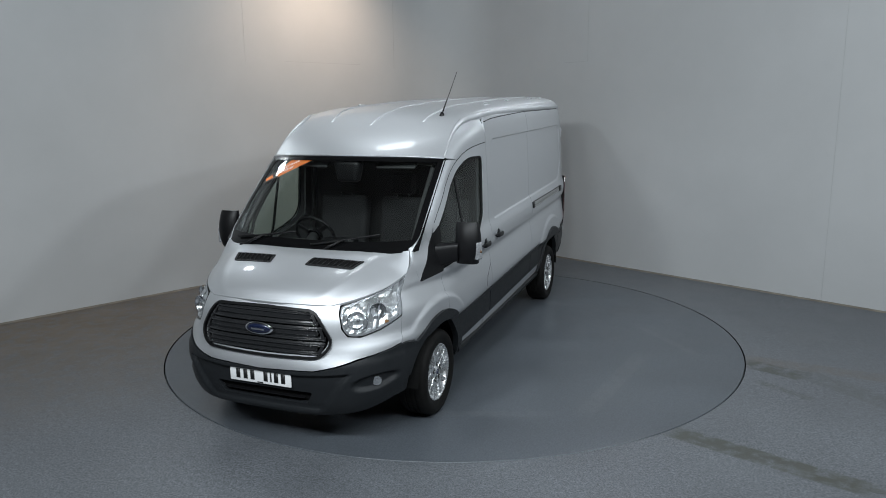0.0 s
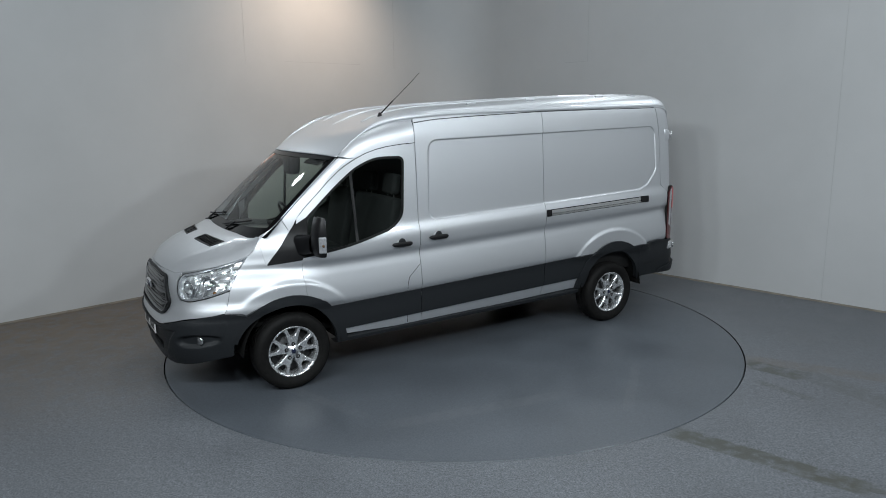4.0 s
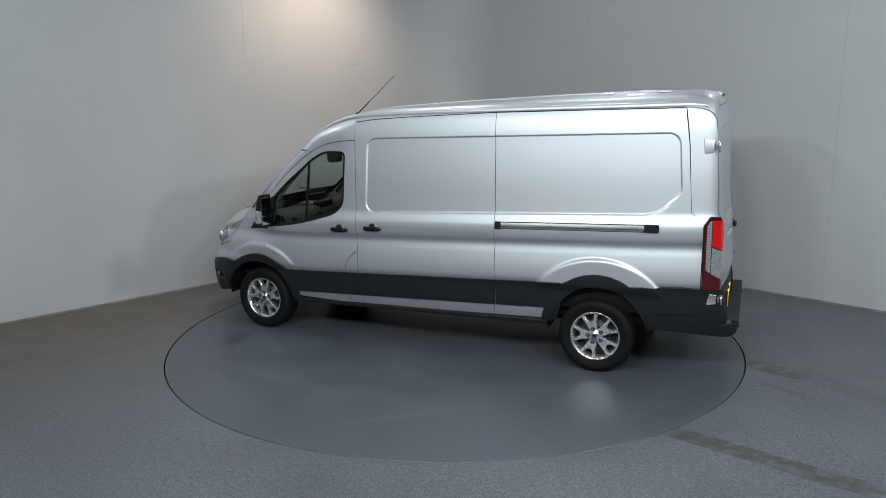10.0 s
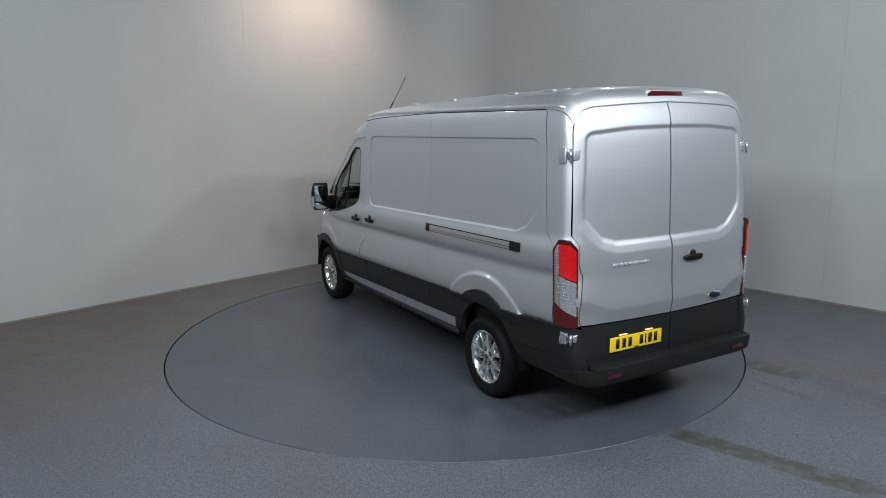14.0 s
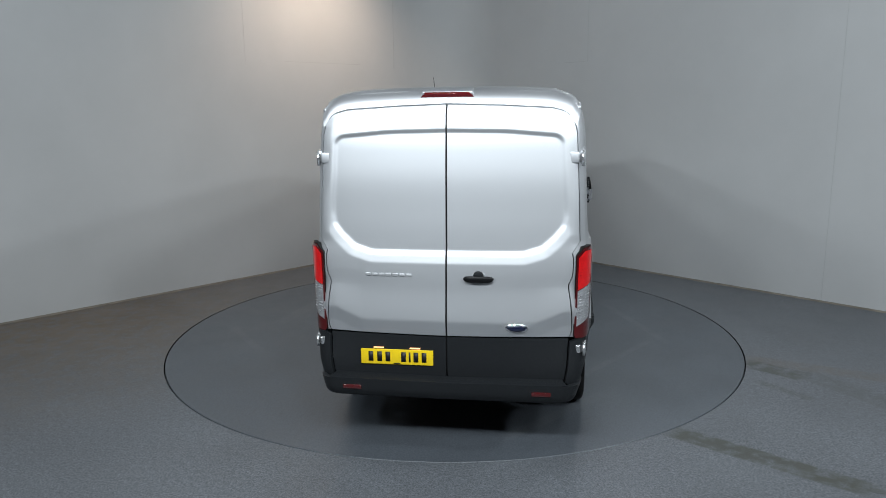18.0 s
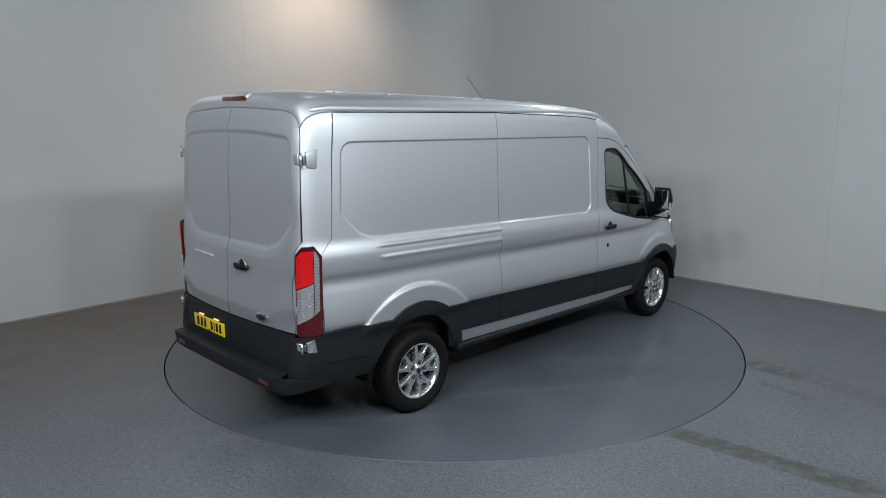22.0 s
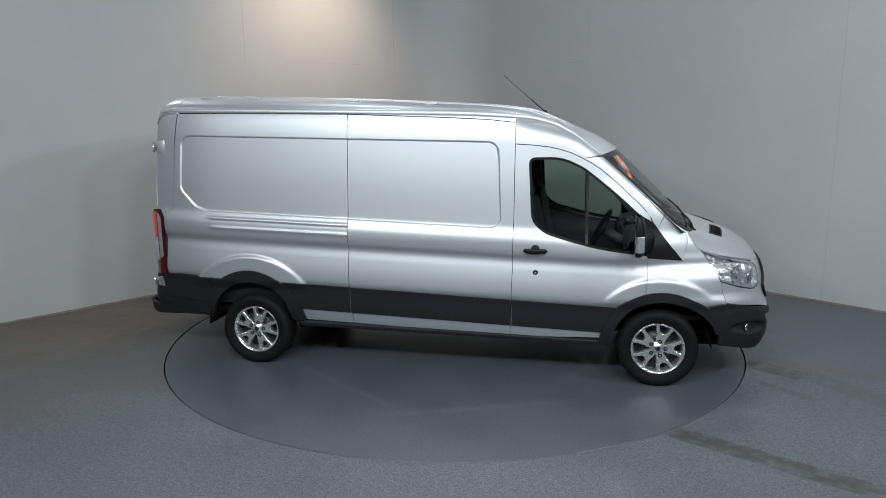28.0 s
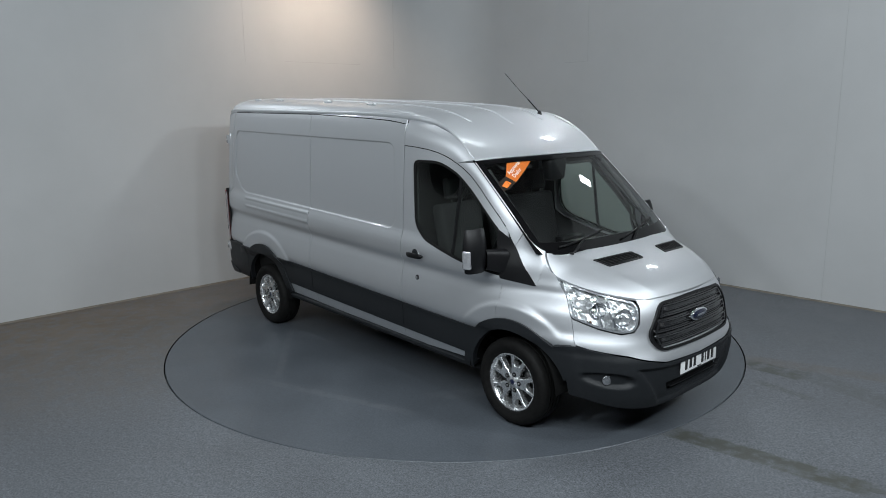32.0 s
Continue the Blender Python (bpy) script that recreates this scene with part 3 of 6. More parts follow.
# ---- the van: its panels ----
def build_van():
    van = new("panel_van")
    van.empty_display_size = 0.3
    tagged(van, "silver high-roof panel van with dark grey cladding on the turntable", "van")

    zc = fine_cuts(0.3, 2.5, 0.05, [(0.72, 0.84, 0.012), (1.08, 1.20, 0.014), (1.28, 1.37, 0.012), (1.37, 1.53, 0.006), (2.10, 2.22, 0.005), (2.30, 2.42, 0.015)])
    zc2 = fine_cuts(0.3, 2.5, 0.05, [(0.72, 0.80, 0.015), (0.80, 1.12, 0.011), (1.12, 1.37, 0.014), (1.37, 1.74, 0.007), (2.12, 2.24, 0.005), (2.30, 2.42, 0.015)])
    arch_f = [(WHEEL_X + 0.44 * math.cos(a), HUB_Z + 0.46 * math.sin(a)) for a in [radians(180 - 180 * k / 14) for k in range(15)]]
    arch_r = [(-WHEEL_X - 0.02 + 0.46 * math.cos(a), HUB_Z + 0.50 * math.sin(a)) for a in [radians(180 - 180 * k / 14) for k in range(15)]]

    def roof_edge(x):
        """Where the roof meets the body side."""
        z = lerp_table(x, [(-3.0, 2.42), (-2.56, 2.41), (-0.9, 2.38), (0.2, 2.355), (0.65, 2.325), (0.85, 2.295), (1.0, 2.25), (1.1, 2.20), (1.18, 2.15), (1.235, 2.105), (1.28, 2.065), (1.335, 2.018)])
        y = lerp_table(x, [(-3.0, 0.865), (-2.56, 0.905), (-0.9, 0.912), (0.3, 0.912), (0.65, 0.895), (0.75, 0.868), (0.85, 0.84), (1.0, 0.826), (1.1, 0.827), (1.2, 0.83), (1.335, 0.833)])
        return Vector((x, y, z))

    def on(x, z):
        return (s_at_x(x, z) if x > NOSE0 else x, z)

    def screen(u, v, inset=0.0):
        """The windscreen: u across from -1 to 1, v from its foot to its head."""
        yb, yt = 0.885 * u, 0.85 * u
        foot = Vector((2.195 - 0.165 * abs(u) ** 5, yb, 1.325 + 0.035 * u * u))
        head = Vector((1.495 - 0.165 * u * u, yt, 2.03 - 0.015 * u * u))
        p = foot.lerp(head, v)
        return p + Vector((0.7, 0, 0.7)) * (0.02 * 4 * v * (1 - v) * (1 - 0.5 * u * u) - inset)

    door_frame = [on(x, z) for x, z in ((0.62, 2.118), (0.77, 2.108), (0.90, 2.092), (1.0, 2.07), (1.09, 2.04), (1.19, 1.993), (1.268, 1.95), (1.344, 1.90), (1.466, 1.80), (1.575, 1.70), (1.683, 1.60), (1.77, 1.505))]
    sail_top = [on(x, z) for x, z in ((1.80, 1.445), (1.835, 1.40), (1.909, 1.30), (1.992, 1.20), (2.054, 1.125))]
    for side in (LEFT, RIGHT):
        # front door with its window opening; the black sail ahead of it belongs to the wing
        seam = [(1.90, 1.44), (1.83, 1.25), (1.785, 1.14), (1.77, 1.05), (1.735, 0.82)]
        opening = rounded([(0.765, 1.45), (0.735, 2.005), (1.02, 2.005), (1.21, 1.915), (1.54, 1.70), (1.80, 1.505), (1.80, 1.165), (1.27, 1.235), (0.88, 1.345)],
                          [0.10, 0.07, 0.15, 0.15, 0.1, 0.03, 0.03, 0.3, 0.12])
        lower = [(1.40, 0.42)] + [p for p in arch_f if p[0] < 1.72 and p[1] > 0.44]
        outline = [(0.62, 2.118), (0.615, 1.57), (0.605, 1.0), (0.595, 0.71), (0.585, 0.395), *lower] + seam[::-1] + door_frame[::-1][:-1]
        door = side_sheet("front_door", outline, M_PAINT, van, side, hole=opening, step=0.03, zcuts=fine_cuts(0.3, 2.5, 0.04, [(0.70, 1.2, 0.013), (1.28, 1.5, 0.02)]), xcuts=fine_cuts(0.5, 2.0, 0.04, [(1.3, 1.95, 0.015)]),
                          label="silver front door with a black handle")
        # glazing
        glass = side_sheet("side_window", inset_poly(opening, -0.012), M_GLASS, door, side, out=-0.014, step=0.08, gap=0, depth=0.0,
                           label="tinted side window glass")
        glass.visible_shadow = False
        # black frame round the glass
        fr = sheet(inset_poly(opening, -0.004), lambda s, z: skin(s, z, side, -0.004), hole=inset_poly(opening, 0.022), step=0.04, gap=0, depth=0.012)
        part("window_seal", fr, M_SEAL, door, "black rubber window seal")
        bar = [(1.262, 1.24), (1.262, 1.89), (1.232, 1.905), (1.232, 1.245)]
        side_sheet("window_divider", bar, M_BLACK, door, side, out=-0.008, step=0.1, gap=0, label="black window divider bar")
        # load bay
        mid = [(0.62, 2.335), (0.615, 1.57), (0.605, 1.0), (0.595, 0.71), (0.585, 0.395), (-0.89, 0.445), (-0.905, 0.80), (-0.90, 1.57), (-0.89, 2.385), (0.2, 2.36)]
        xs = fine_cuts(-2.9, 0.7, 0.06, [(0.36, 0.45, 0.012), (0.45, 0.51, 0.005), (-2.60, -2.49, 0.005), (-2.49, -2.25, 0.008), (-2.7, -1.1, 0.018)])
        side_sheet("sliding_door" if side == LEFT else "load_bay_panel", mid, M_PAINT, van, side, step=0.05, zcuts=zc, xcuts=xs,
                   label="silver sliding load door with a recessed panel" if side == LEFT else "silver fixed side panel")
        tail = [(-0.89, 2.385), (-0.90, 1.57), (-0.905, 0.80), (-0.89, 0.445), (-1.395, 0.46)]
        ar = sorted([p for p in arch_r if p[1] > 0.5], key=lambda p: -p[0])
        tail += ar + [(-2.36, 0.50), (-2.66, 0.55), (-2.765, 0.84), (-2.765, 1.43), (-2.66, 1.53), (-2.638, 1.8), (-2.615, 2.10), (-2.57, 2.405)]
        side_sheet("rear_side_panel", tail, M_PAINT, van, side, step=0.05, zcuts=zc2, xcuts=xs, label="silver rear side panel over the wheel")
        # roof gutter seam along the body side
        seam_line = [skin(x, line_table(-x, [(-0.62, 2.298), (-0.4, 2.325), (0.0, 2.347), (0.89, 2.383), (2.56, 2.408)]), side, -0.001) for x in [0.615 - 0.0793 * k for k in range(41)]]
        part("gutter_seam", tube_bm(seam_line, 0.0045, 6), M_SEAL, van)
        part("door_seam", tube_bm([skin(a, b, side, -0.002) for a, b in resample(door_frame, 0.04)[:int(len(resample(door_frame, 0.04)) / 2) - 2]], 0.0042, 6), M_SEAL, van)
        # cab side above the door, down the windscreen pillar
        def along(pts, d):
            """The point of a line at the share d of its length."""
            acc = [0.0]
            for p, q in zip(pts, pts[1:]):
                acc.append(acc[-1] + (q - p).length)
            d *= acc[-1]
            for i in range(len(pts) - 1):
                if acc[i + 1] >= d:
                    break
            return pts[i].lerp(pts[i + 1], (d - acc[i]) / max(1e-9, acc[i + 1] - acc[i]))
        glass_edge = [screen(0.985, v, -0.006) for v in (0.97, 0.9, 0.8, 0.7, 0.6, 0.5, 0.4, 0.3, 0.225)]
        glass_foot = [screen(u, v, -0.006) for u, v in ((0.985, 0.218), (0.984, 0.15), (0.975, 0.10), (0.955, 0.055), (0.93, 0.03))]
        cab = [Vector((*p, 0)) for p in door_frame]
        strips = [("windscreen_pillar", "silver windscreen pillar and cab side", cab[:6], [roof_edge(x) for x in (0.622, 0.75, 0.9, 1.05, 1.12, 1.19, 1.25, 1.30, 1.335)], 26, 3.0, 3.0),
                  ("windscreen_pillar_strip", "silver windscreen pillar", cab[5:] + [Vector((*p, 0)) for p in sail_top[:2]], glass_edge, 26, 2.4, 2.4),
                  ("wing_corner", "silver wing corner beside the bonnet", [Vector((*p, 0)) for p in sail_top[1:]], glass_foot, 16, 2.4, 3.0)]
        for nm, lab, low_line, top_line, n, k0, k1 in strips:
            cols = []
            for k in range(n + 1):
                t = k / n
                if nm == "wing_corner":
                    t = 0.006 + 0.994 * t
                lo2, hi = along(low_line, t), along(top_line, t)
                lo = skin(lo2.x, lo2.y, LEFT)
                col = []
                for q in range(9):
                    u = q / 8
                    m = lo.lerp(hi, u)
                    if nm == "wing_corner":
                        m.x += t * t * (2.094 - lo.lerp(hi, 0.75).x) * (u / 0.75 if u < 0.75 else (1 - u) / 0.25)
                    w = u ** (k0 + (k1 - k0) * t)
                    sk = skin(s_at_x(m.x, m.z) if m.x > NOSE0 else m.x, m.z, LEFT)
                    p = Vector((m.x, sk.y, m.z)).lerp(m, w)
                    col.append(Vector((p.x, p.y * side, p.z)))
                cols.append(col)
            bm = grid_bm(cols)
            bmesh.ops.recalc_face_normals(bm, faces=bm.faces)
            if sum(f.normal.y * side for f in bm.faces) < 0:
                bmesh.ops.reverse_faces(bm, faces=bm.faces)
            thicken(bm, 0.014, lambda p: Vector((0, -p.y, 1.2 - p.z)))
            part(nm, bm, M_PAINT, van, lab)
        # wing from the door to the headlamp
        wing = [(1.80, 1.20), (1.785, 1.14), (1.77, 1.05), (1.735, 0.82)] + sorted([p for p in arch_f if p[0] > 1.72 and p[1] > 0.6], key=lambda p: p[0]) + \
               [(2.32, 0.66), (2.40, 0.76), on(2.372, 0.945), on(2.285, 1.085), on(2.19, 1.219), on(2.092, 1.297), on(2.054, 1.125)]
        side_sheet("front_wing", wing, M_PAINT, van, side, step=0.018, gap=0.0, label="silver front wing over the wheel")
        st = [(x - 0.003, z + 0.002) for x, z in sail_top]
        side_sheet("window_sail", rounded([(1.79, 1.150), on(2.048, 1.124)] + st[::-1][1:] + [(1.802, 1.507), (1.790, 1.505)], 0.006), M_BLACK, van, side, out=0.003, step=0.05, gap=0, label="black corner trim ahead of the window")
    # roof
    def crown(x):
        return lerp_table(x, [(-3.0, 2.56), (-2.5, 2.568), (-1.0, 2.522), (0.0, 2.470), (0.45, 2.437), (0.8, 2.366), (1.1, 2.215), (1.25, 2.112), (1.335, 2.042)])
    def roof_at(x, v):
        e = roof_edge(x)
        zt = crown(x)
        a = abs(v)
        front = smoothstep(0.6, 1.30, x)
        sh = (1 - front) * (0.22 * a ** 2.2 + 0.78 * a ** 10) + front * (0.55 * a ** 2 + 0.45 * a ** 6)
        lift = 0.042 * (1 - smoothstep(0.45, 1.15, x))
        z = zt - (zt - e.z - lift) * sh - lift * smoothstep(0.955, 1.0, a) - 0.012 * smoothstep(-2.62, -2.72, x)
        dx = 0.158 * smoothstep(0.85, 1.335, x) * (1 - a * a)
        return Vector((x + dx, e.y * v, z))
    rows = []
    xs = [-2.57] + [-2.5 + 0.1 * k for k in range(31)] + [0.58, 0.66, 0.74, 0.82, 0.90, 0.98, 1.05, 1.12, 1.18, 1.24, 1.29, 1.335]
    for x in xs:
        rows.append([roof_at(x, k / 24) for k in range(-24, 25)])
    bm = grid_bm(rows)
    bmesh.ops.recalc_face_normals(bm, faces=bm.faces)
    if sum(f.normal.z for f in bm.faces) < 0:
        bmesh.ops.reverse_faces(bm, faces=bm.faces)
    thicken(bm, 0.015, lambda p: Vector((-0.2 * p.x, -p.y, 1.2 - p.z)))
    last = rows[0]
    part("roof", bm, M_PAINT, van, "silver high roof with stamped ribs")
    part("roof_lip", tube_bm([roof_at(1.335, k / 20) + Vector((0.004, 0, -0.004)) for k in range(-20, 21)], 0.0075, 8), M_PAINT, van)
    # raised side rails and mounting plates
    for side in (LEFT, RIGHT):
        pts, rad = [], []
        for k in range(60):
            x = -2.74 + 4.06 * k / 59
            e = roof_edge(x)
            fade = smoothstep(1.30, 0.65, x) * smoothstep(-2.80, -2.60, x)
            pts.append((x, side * (e.y - 0.006 - 0.026 * fade), e.z - 0.001 + 0.021 * fade))
            rad.append(0.007 + 0.026 * fade)
        part("roof_rail", tube_bm(pts, 0.03, 14, rad), M_PAINT, van, "silver raised roof edge")
        for x in (-2.36, -1.87, -0.9, -0.16):
            p = roof_at(x, side * 0.72 / roof_edge(x).y)
            part("rack_mount", box_bm(p.x, p.y, p.z + 0.006, 0.11, 0.035, 0.016, 0.005), M_PAINT, van, "small roof-rack mounting plate")
    # stamped ribs along the roof
    for y0, x1 in ((0.03, 0.98), (0.52, 0.92), (-0.52, 0.92)):
        line = []
        for k in range(45):
            x = -2.35 + (x1 + 2.35) * k / 44
            line.append(roof_at(x, (y0 - math.copysign(0.05, y0) * smoothstep(0.6, x1, x) * (1 if y0 else 0)) / roof_edge(x).y) + Vector((0, 0, -0.004 - 0.006 * smoothstep(x1 - 0.12, x1, x))))
        part("roof_rib", tube_bm(line, 0.015, 10), M_PAINT, van)
    # windscreen
    bm = grid_bm([[screen(-1 + 2 * i / 24, j / 12) for i in range(25)] for j in range(13)])
    ws = part("windscreen", bm, M_SCREEN, van, "clear windscreen with a black border")
    ws.visible_shadow = False
    # black printed border
    def border(u0, u1, v0, v1, nm):
        part(nm, grid_bm([[screen(u0 + (u1 - u0) * i / 20, v0 + (v1 - v0) * j / 8, -0.003) for i in range(21)] for j in range(9)]), M_FRIT, ws)
    border(-1, 1, 0.945, 1.0, "border_top")
    border(-1, 1, 0.0, 0.115, "border_foot")
    border(-1, -0.93, 0.115, 0.945, "border_side")
    border(0.93, 1, 0.115, 0.945, "border_side")
    # bonnet
    s_corner = s_at_y(0.56)
    tab = [(0.0, on(2.097, 1.302)), (0.22, on(2.19, 1.224)), (0.5, (2.46, 1.165)), (0.75, (s_at_y(0.72), 1.115)), (1.0, (s_at_y(0.53), 1.075))]

    corner = screen(0.93, 0.03) + Vector((0.024, 0.006, -0.006))

    def edge_pt(t):
        """Bonnet edge from the windscreen corner to the middle of the nose."""
        s = lerp_table(t, [(a, b[0]) for a, b in tab])
        z = lerp_table(t, [(a, b[1]) for a, b in tab])
        return skin(s, z, LEFT).lerp(corner, smoothstep(0.22, 0.0, t))
    def bonnet(u, v):
        """u across, v from the cowl to the nose."""
        a = abs(u)
        edge = edge_pt(v)
        cz = lerp_table(v, [(0, 1.357), (0.35, 1.322), (0.65, 1.240), (0.85, 1.160), (1.0, 1.083)])
        cx = lerp_table(v, [(0, 2.205), (0.35, 2.395), (0.65, 2.60), (0.85, 2.725), (1.0, 2.785)])
        y = edge.y * a
        k = smoothstep(0.0, 0.3, v)
        z = cz + (edge.z - cz) * (k * (0.38 * a ** 2 + 0.62 * a ** 7) + (1 - k) * a ** 14)
        x = cx + (edge.x - cx) * a ** 2.2
        z += 0.012 * smoothstep(0.10, 0.0, abs(a - 0.72)) * math.sin(math.pi * v)
        return Vector((x, y * (1 if u > 0 else -1), z))
    bm = grid_bm([[bonnet(-1 + 2 * i / 40, j / 24) for i in range(41)] for j in range(25)])
    bmesh.ops.recalc_face_normals(bm, faces=bm.faces)
    if sum(f.normal.z for f in bm.faces) < 0:
        bmesh.ops.reverse_faces(bm, faces=bm.faces)
    thicken(bm, 0.015, lambda p: Vector((0, 0, -1)))
    part("bonnet", bm, M_PAINT, van, "silver bonnet with two black air vents")
    # the wing's top between the pillar foot and the bonnet's rear corner
    for side in (LEFT, RIGHT):
        a, c = skin(*on(2.094, 1.297)), skin(*on(2.188, 1.222))
        rows = []
        for k in range(9):
            p = a.lerp(screen(0.93, 0.03, -0.006) + Vector((0.004, 0.004, -0.004)), k / 8)
            q = edge_pt(0.22 * (1 - k / 8)) + Vector((-0.003, 0.004, -0.001))
            rows.append([Vector((m.x, side * m.y, m.z)) for m in [p.lerp(q, j / 6) for j in range(7)]])
        bm = grid_bm(rows)
        bmesh.ops.recalc_face_normals(bm, faces=bm.faces)
        if sum(f.normal.z for f in bm.faces) < 0:
            bmesh.ops.reverse_faces(bm, faces=bm.faces)
        thicken(bm, 0.014, lambda p: Vector((0, -0.3 * p.y, -1)))
        part("wing_top", bm, M_PAINT, van, "silver wing top beside the bonnet")
    def roof_row(a):
        """A point of the roof's rear edge, a from the middle (0) to the side (1)."""
        q = min(23.999, a * 24)
        i, f = int(q), q - int(q)
        return Vector(last[24 + i]).lerp(Vector(last[25 + i]), f)
    return van, screen, bonnet, roof_row


VAN, SCREEN, BONNET, ROOF_ROW = build_van()



# ---- the van: tail, nose, cladding ----
TAIL0 = -2.30
_tt, _l = [], 0.0
_prev = None
for _k in range(0, 601):
    _a = math.pi / 2 * _k / 600
    _c, _d = math.sin(_a) ** (2 / TAIL_N), math.cos(_a) ** (2 / TAIL_N)
    _d = 0.0 if _k == 600 else _d
    _q = (_c * 0.66, _d * 0.97)
    if _prev:
        _l += math.hypot(_q[0] - _prev[0], _q[1] - _prev[1])
    _prev = _q
    _tt.append((_l, _c, _d))
T_END = TAIL0 - _tt[-1][0]
REAR_REC = inset_poly([(0.0, 2.285), (0.40, 2.278), (0.785, 2.245), (0.818, 1.72), (0.805, 1.635), (0.745, 1.56), (0.655, 1.478), (0.53, 1.440), (-0.53, 1.440), (-0.655, 1.478), (-0.745, 1.56), (-0.805, 1.635), (-0.818, 1.72), (-0.785, 2.245), (-0.40, 2.278)], 0.075)


def t_at_y(y):
    want = y / 0.97
    for (l0, c0, d0), (l1, c1, d1) in zip(_tt, _tt[1:]):
        if d1 <= want:
            return TAIL0 - l0 - (l1 - l0) * (d0 - want) / max(1e-9, d0 - d1)
    return T_END


def t_at(x, z):
    """Length along the rear skin at which it reaches the station x at the height z."""
    full, bow = TAIL0 - lerp_table(z, TAIL_X), tail_bow(z)
    want = TAIL0 - x
    for (l0, c0, d0), (l1, c1, d1) in zip(_tt, _tt[1:]):
        q0, q1 = c0 * (full - bow * d0 * d0), c1 * (full - bow * d1 * d1)
        if q1 >= want:
            return TAIL0 - l0 - (l1 - l0) * (want - q0) / max(1e-9, q1 - q0)
    return T_END


def tail_skin(s, z, side=LEFT, out=0.0):
    """A point of the rear skin, s along the side and on round the corner to the middle of the doors."""
    mirror = 1
    if s < T_END:
        s, mirror = 2 * T_END - s, -1
    q = TAIL0 - s
    lo, hi = 0, 600
    while hi - lo > 1:
        m = (lo + hi) // 2
        if _tt[m][0] <= q:
            lo = m
        else:
            hi = m
    l0, c0, d0 = _tt[lo]
    l1, c1, d1 = _tt[hi]
    t = (q - l0) / (l1 - l0) if l1 > l0 else 0
    c, d = c0 + (c1 - c0) * t, d0 + (d1 - d0) * t
    xr = lerp_table(z, TAIL_X) + tail_bow(z) * d * d
    x = TAIL0 + (xr - TAIL0 - out * smoothstep(0.6, 0.98, c)) * c
    w = half_width(max(x, -2.95), z, side)
    y = side * mirror * (w + out) * d
    if c > 0.96:
        sd = poly_sd(y, z, REAR_REC) - 0.075
        low = smoothstep(2.0, 1.7, z)
        x += 0.0135 * smoothstep(0.010, -0.026, sd)
        x += low * (0.0125 * min(1.0, max(0.0, 1 - sd / 0.065)) - 0.007)
        # a chevron crease across the doors, parallel to the foot of the recess
        zc = 0.965 + 0.42 * max(0.0, min(0.20, abs(y) - 0.60))
        x -= 0.017 * (smoothstep(zc + 0.26, zc - 0.10, z) / 0.81 if z > zc else max(0.0, 1 - (zc - z) / 0.10))
    return Vector((x, y, z))


def tail_sheet(name, outline, mat, parent, side, out=0.0, label="", **kw):
    return part(name, sheet(outline, lambda s, z: tail_skin(s, z, side, out), **kw), mat, parent, label)


def oval_bm(rx, rz, depth, n=40, dome=0.25):
    """A domed oval plaque that faces +x."""
    bm = bmesh.new()
    rings = []
    for f, h in ((1.0, 0.0), (1.0, 0.6), (0.93, 1.0), (0.5, 1.0 + dome), (0.0, 1.0 + dome * 1.4)):
        if f:
            rings.append([bm.verts.new((h * depth, rx * f * math.cos(2 * math.pi * k / n), rz * f * math.sin(2 * math.pi * k / n))) for k in range(n)])
        else:
            tip = bm.verts.new((h * depth, 0, 0))
    for a, b in zip(rings, rings[1:]):
        for k in range(n):
            bm.faces.new((a[k], a[(k + 1) % n], b[(k + 1) % n], b[k]))
    for k in range(n):
        bm.faces.new((rings[-1][k], rings[-1][(k + 1) % n], tip))
    bmesh.ops.recalc_face_normals(bm, faces=bm.faces)
    return bm


def moved(bm, m):
    bmesh.ops.transform(bm, matrix=m, verts=bm.verts)
    return bm


def taper_bm(bm, k):
    """Narrows the upper side of a block across."""
    for v in bm.verts:
        if v.co.z > 0:
            v.co.y *= k
    return bm


def number_plate(name, parent, m, mat, label):
    """A pressed plate whose characters stand as plain bars."""
    pl = part(name, moved(box_bm(0, 0, 0, 0.008, 0.52, 0.111, 0.003), m), mat, parent, label)
    for k, y in enumerate((0.205, 0.147, 0.102, 0.058, -0.055, -0.115, -0.178)):
        w = 0.012 if k == 2 else 0.034
        part("plate_bar", moved(box_bm(0.0048, y - 0.01, 0.002, 0.002, w, 0.072, 0), m), M_INK, pl)
    part("plate_bar", moved(box_bm(0.0048, 0.0, -0.047, 0.002, 0.05, 0.008, 0), m), M_INK, pl)
    return pl


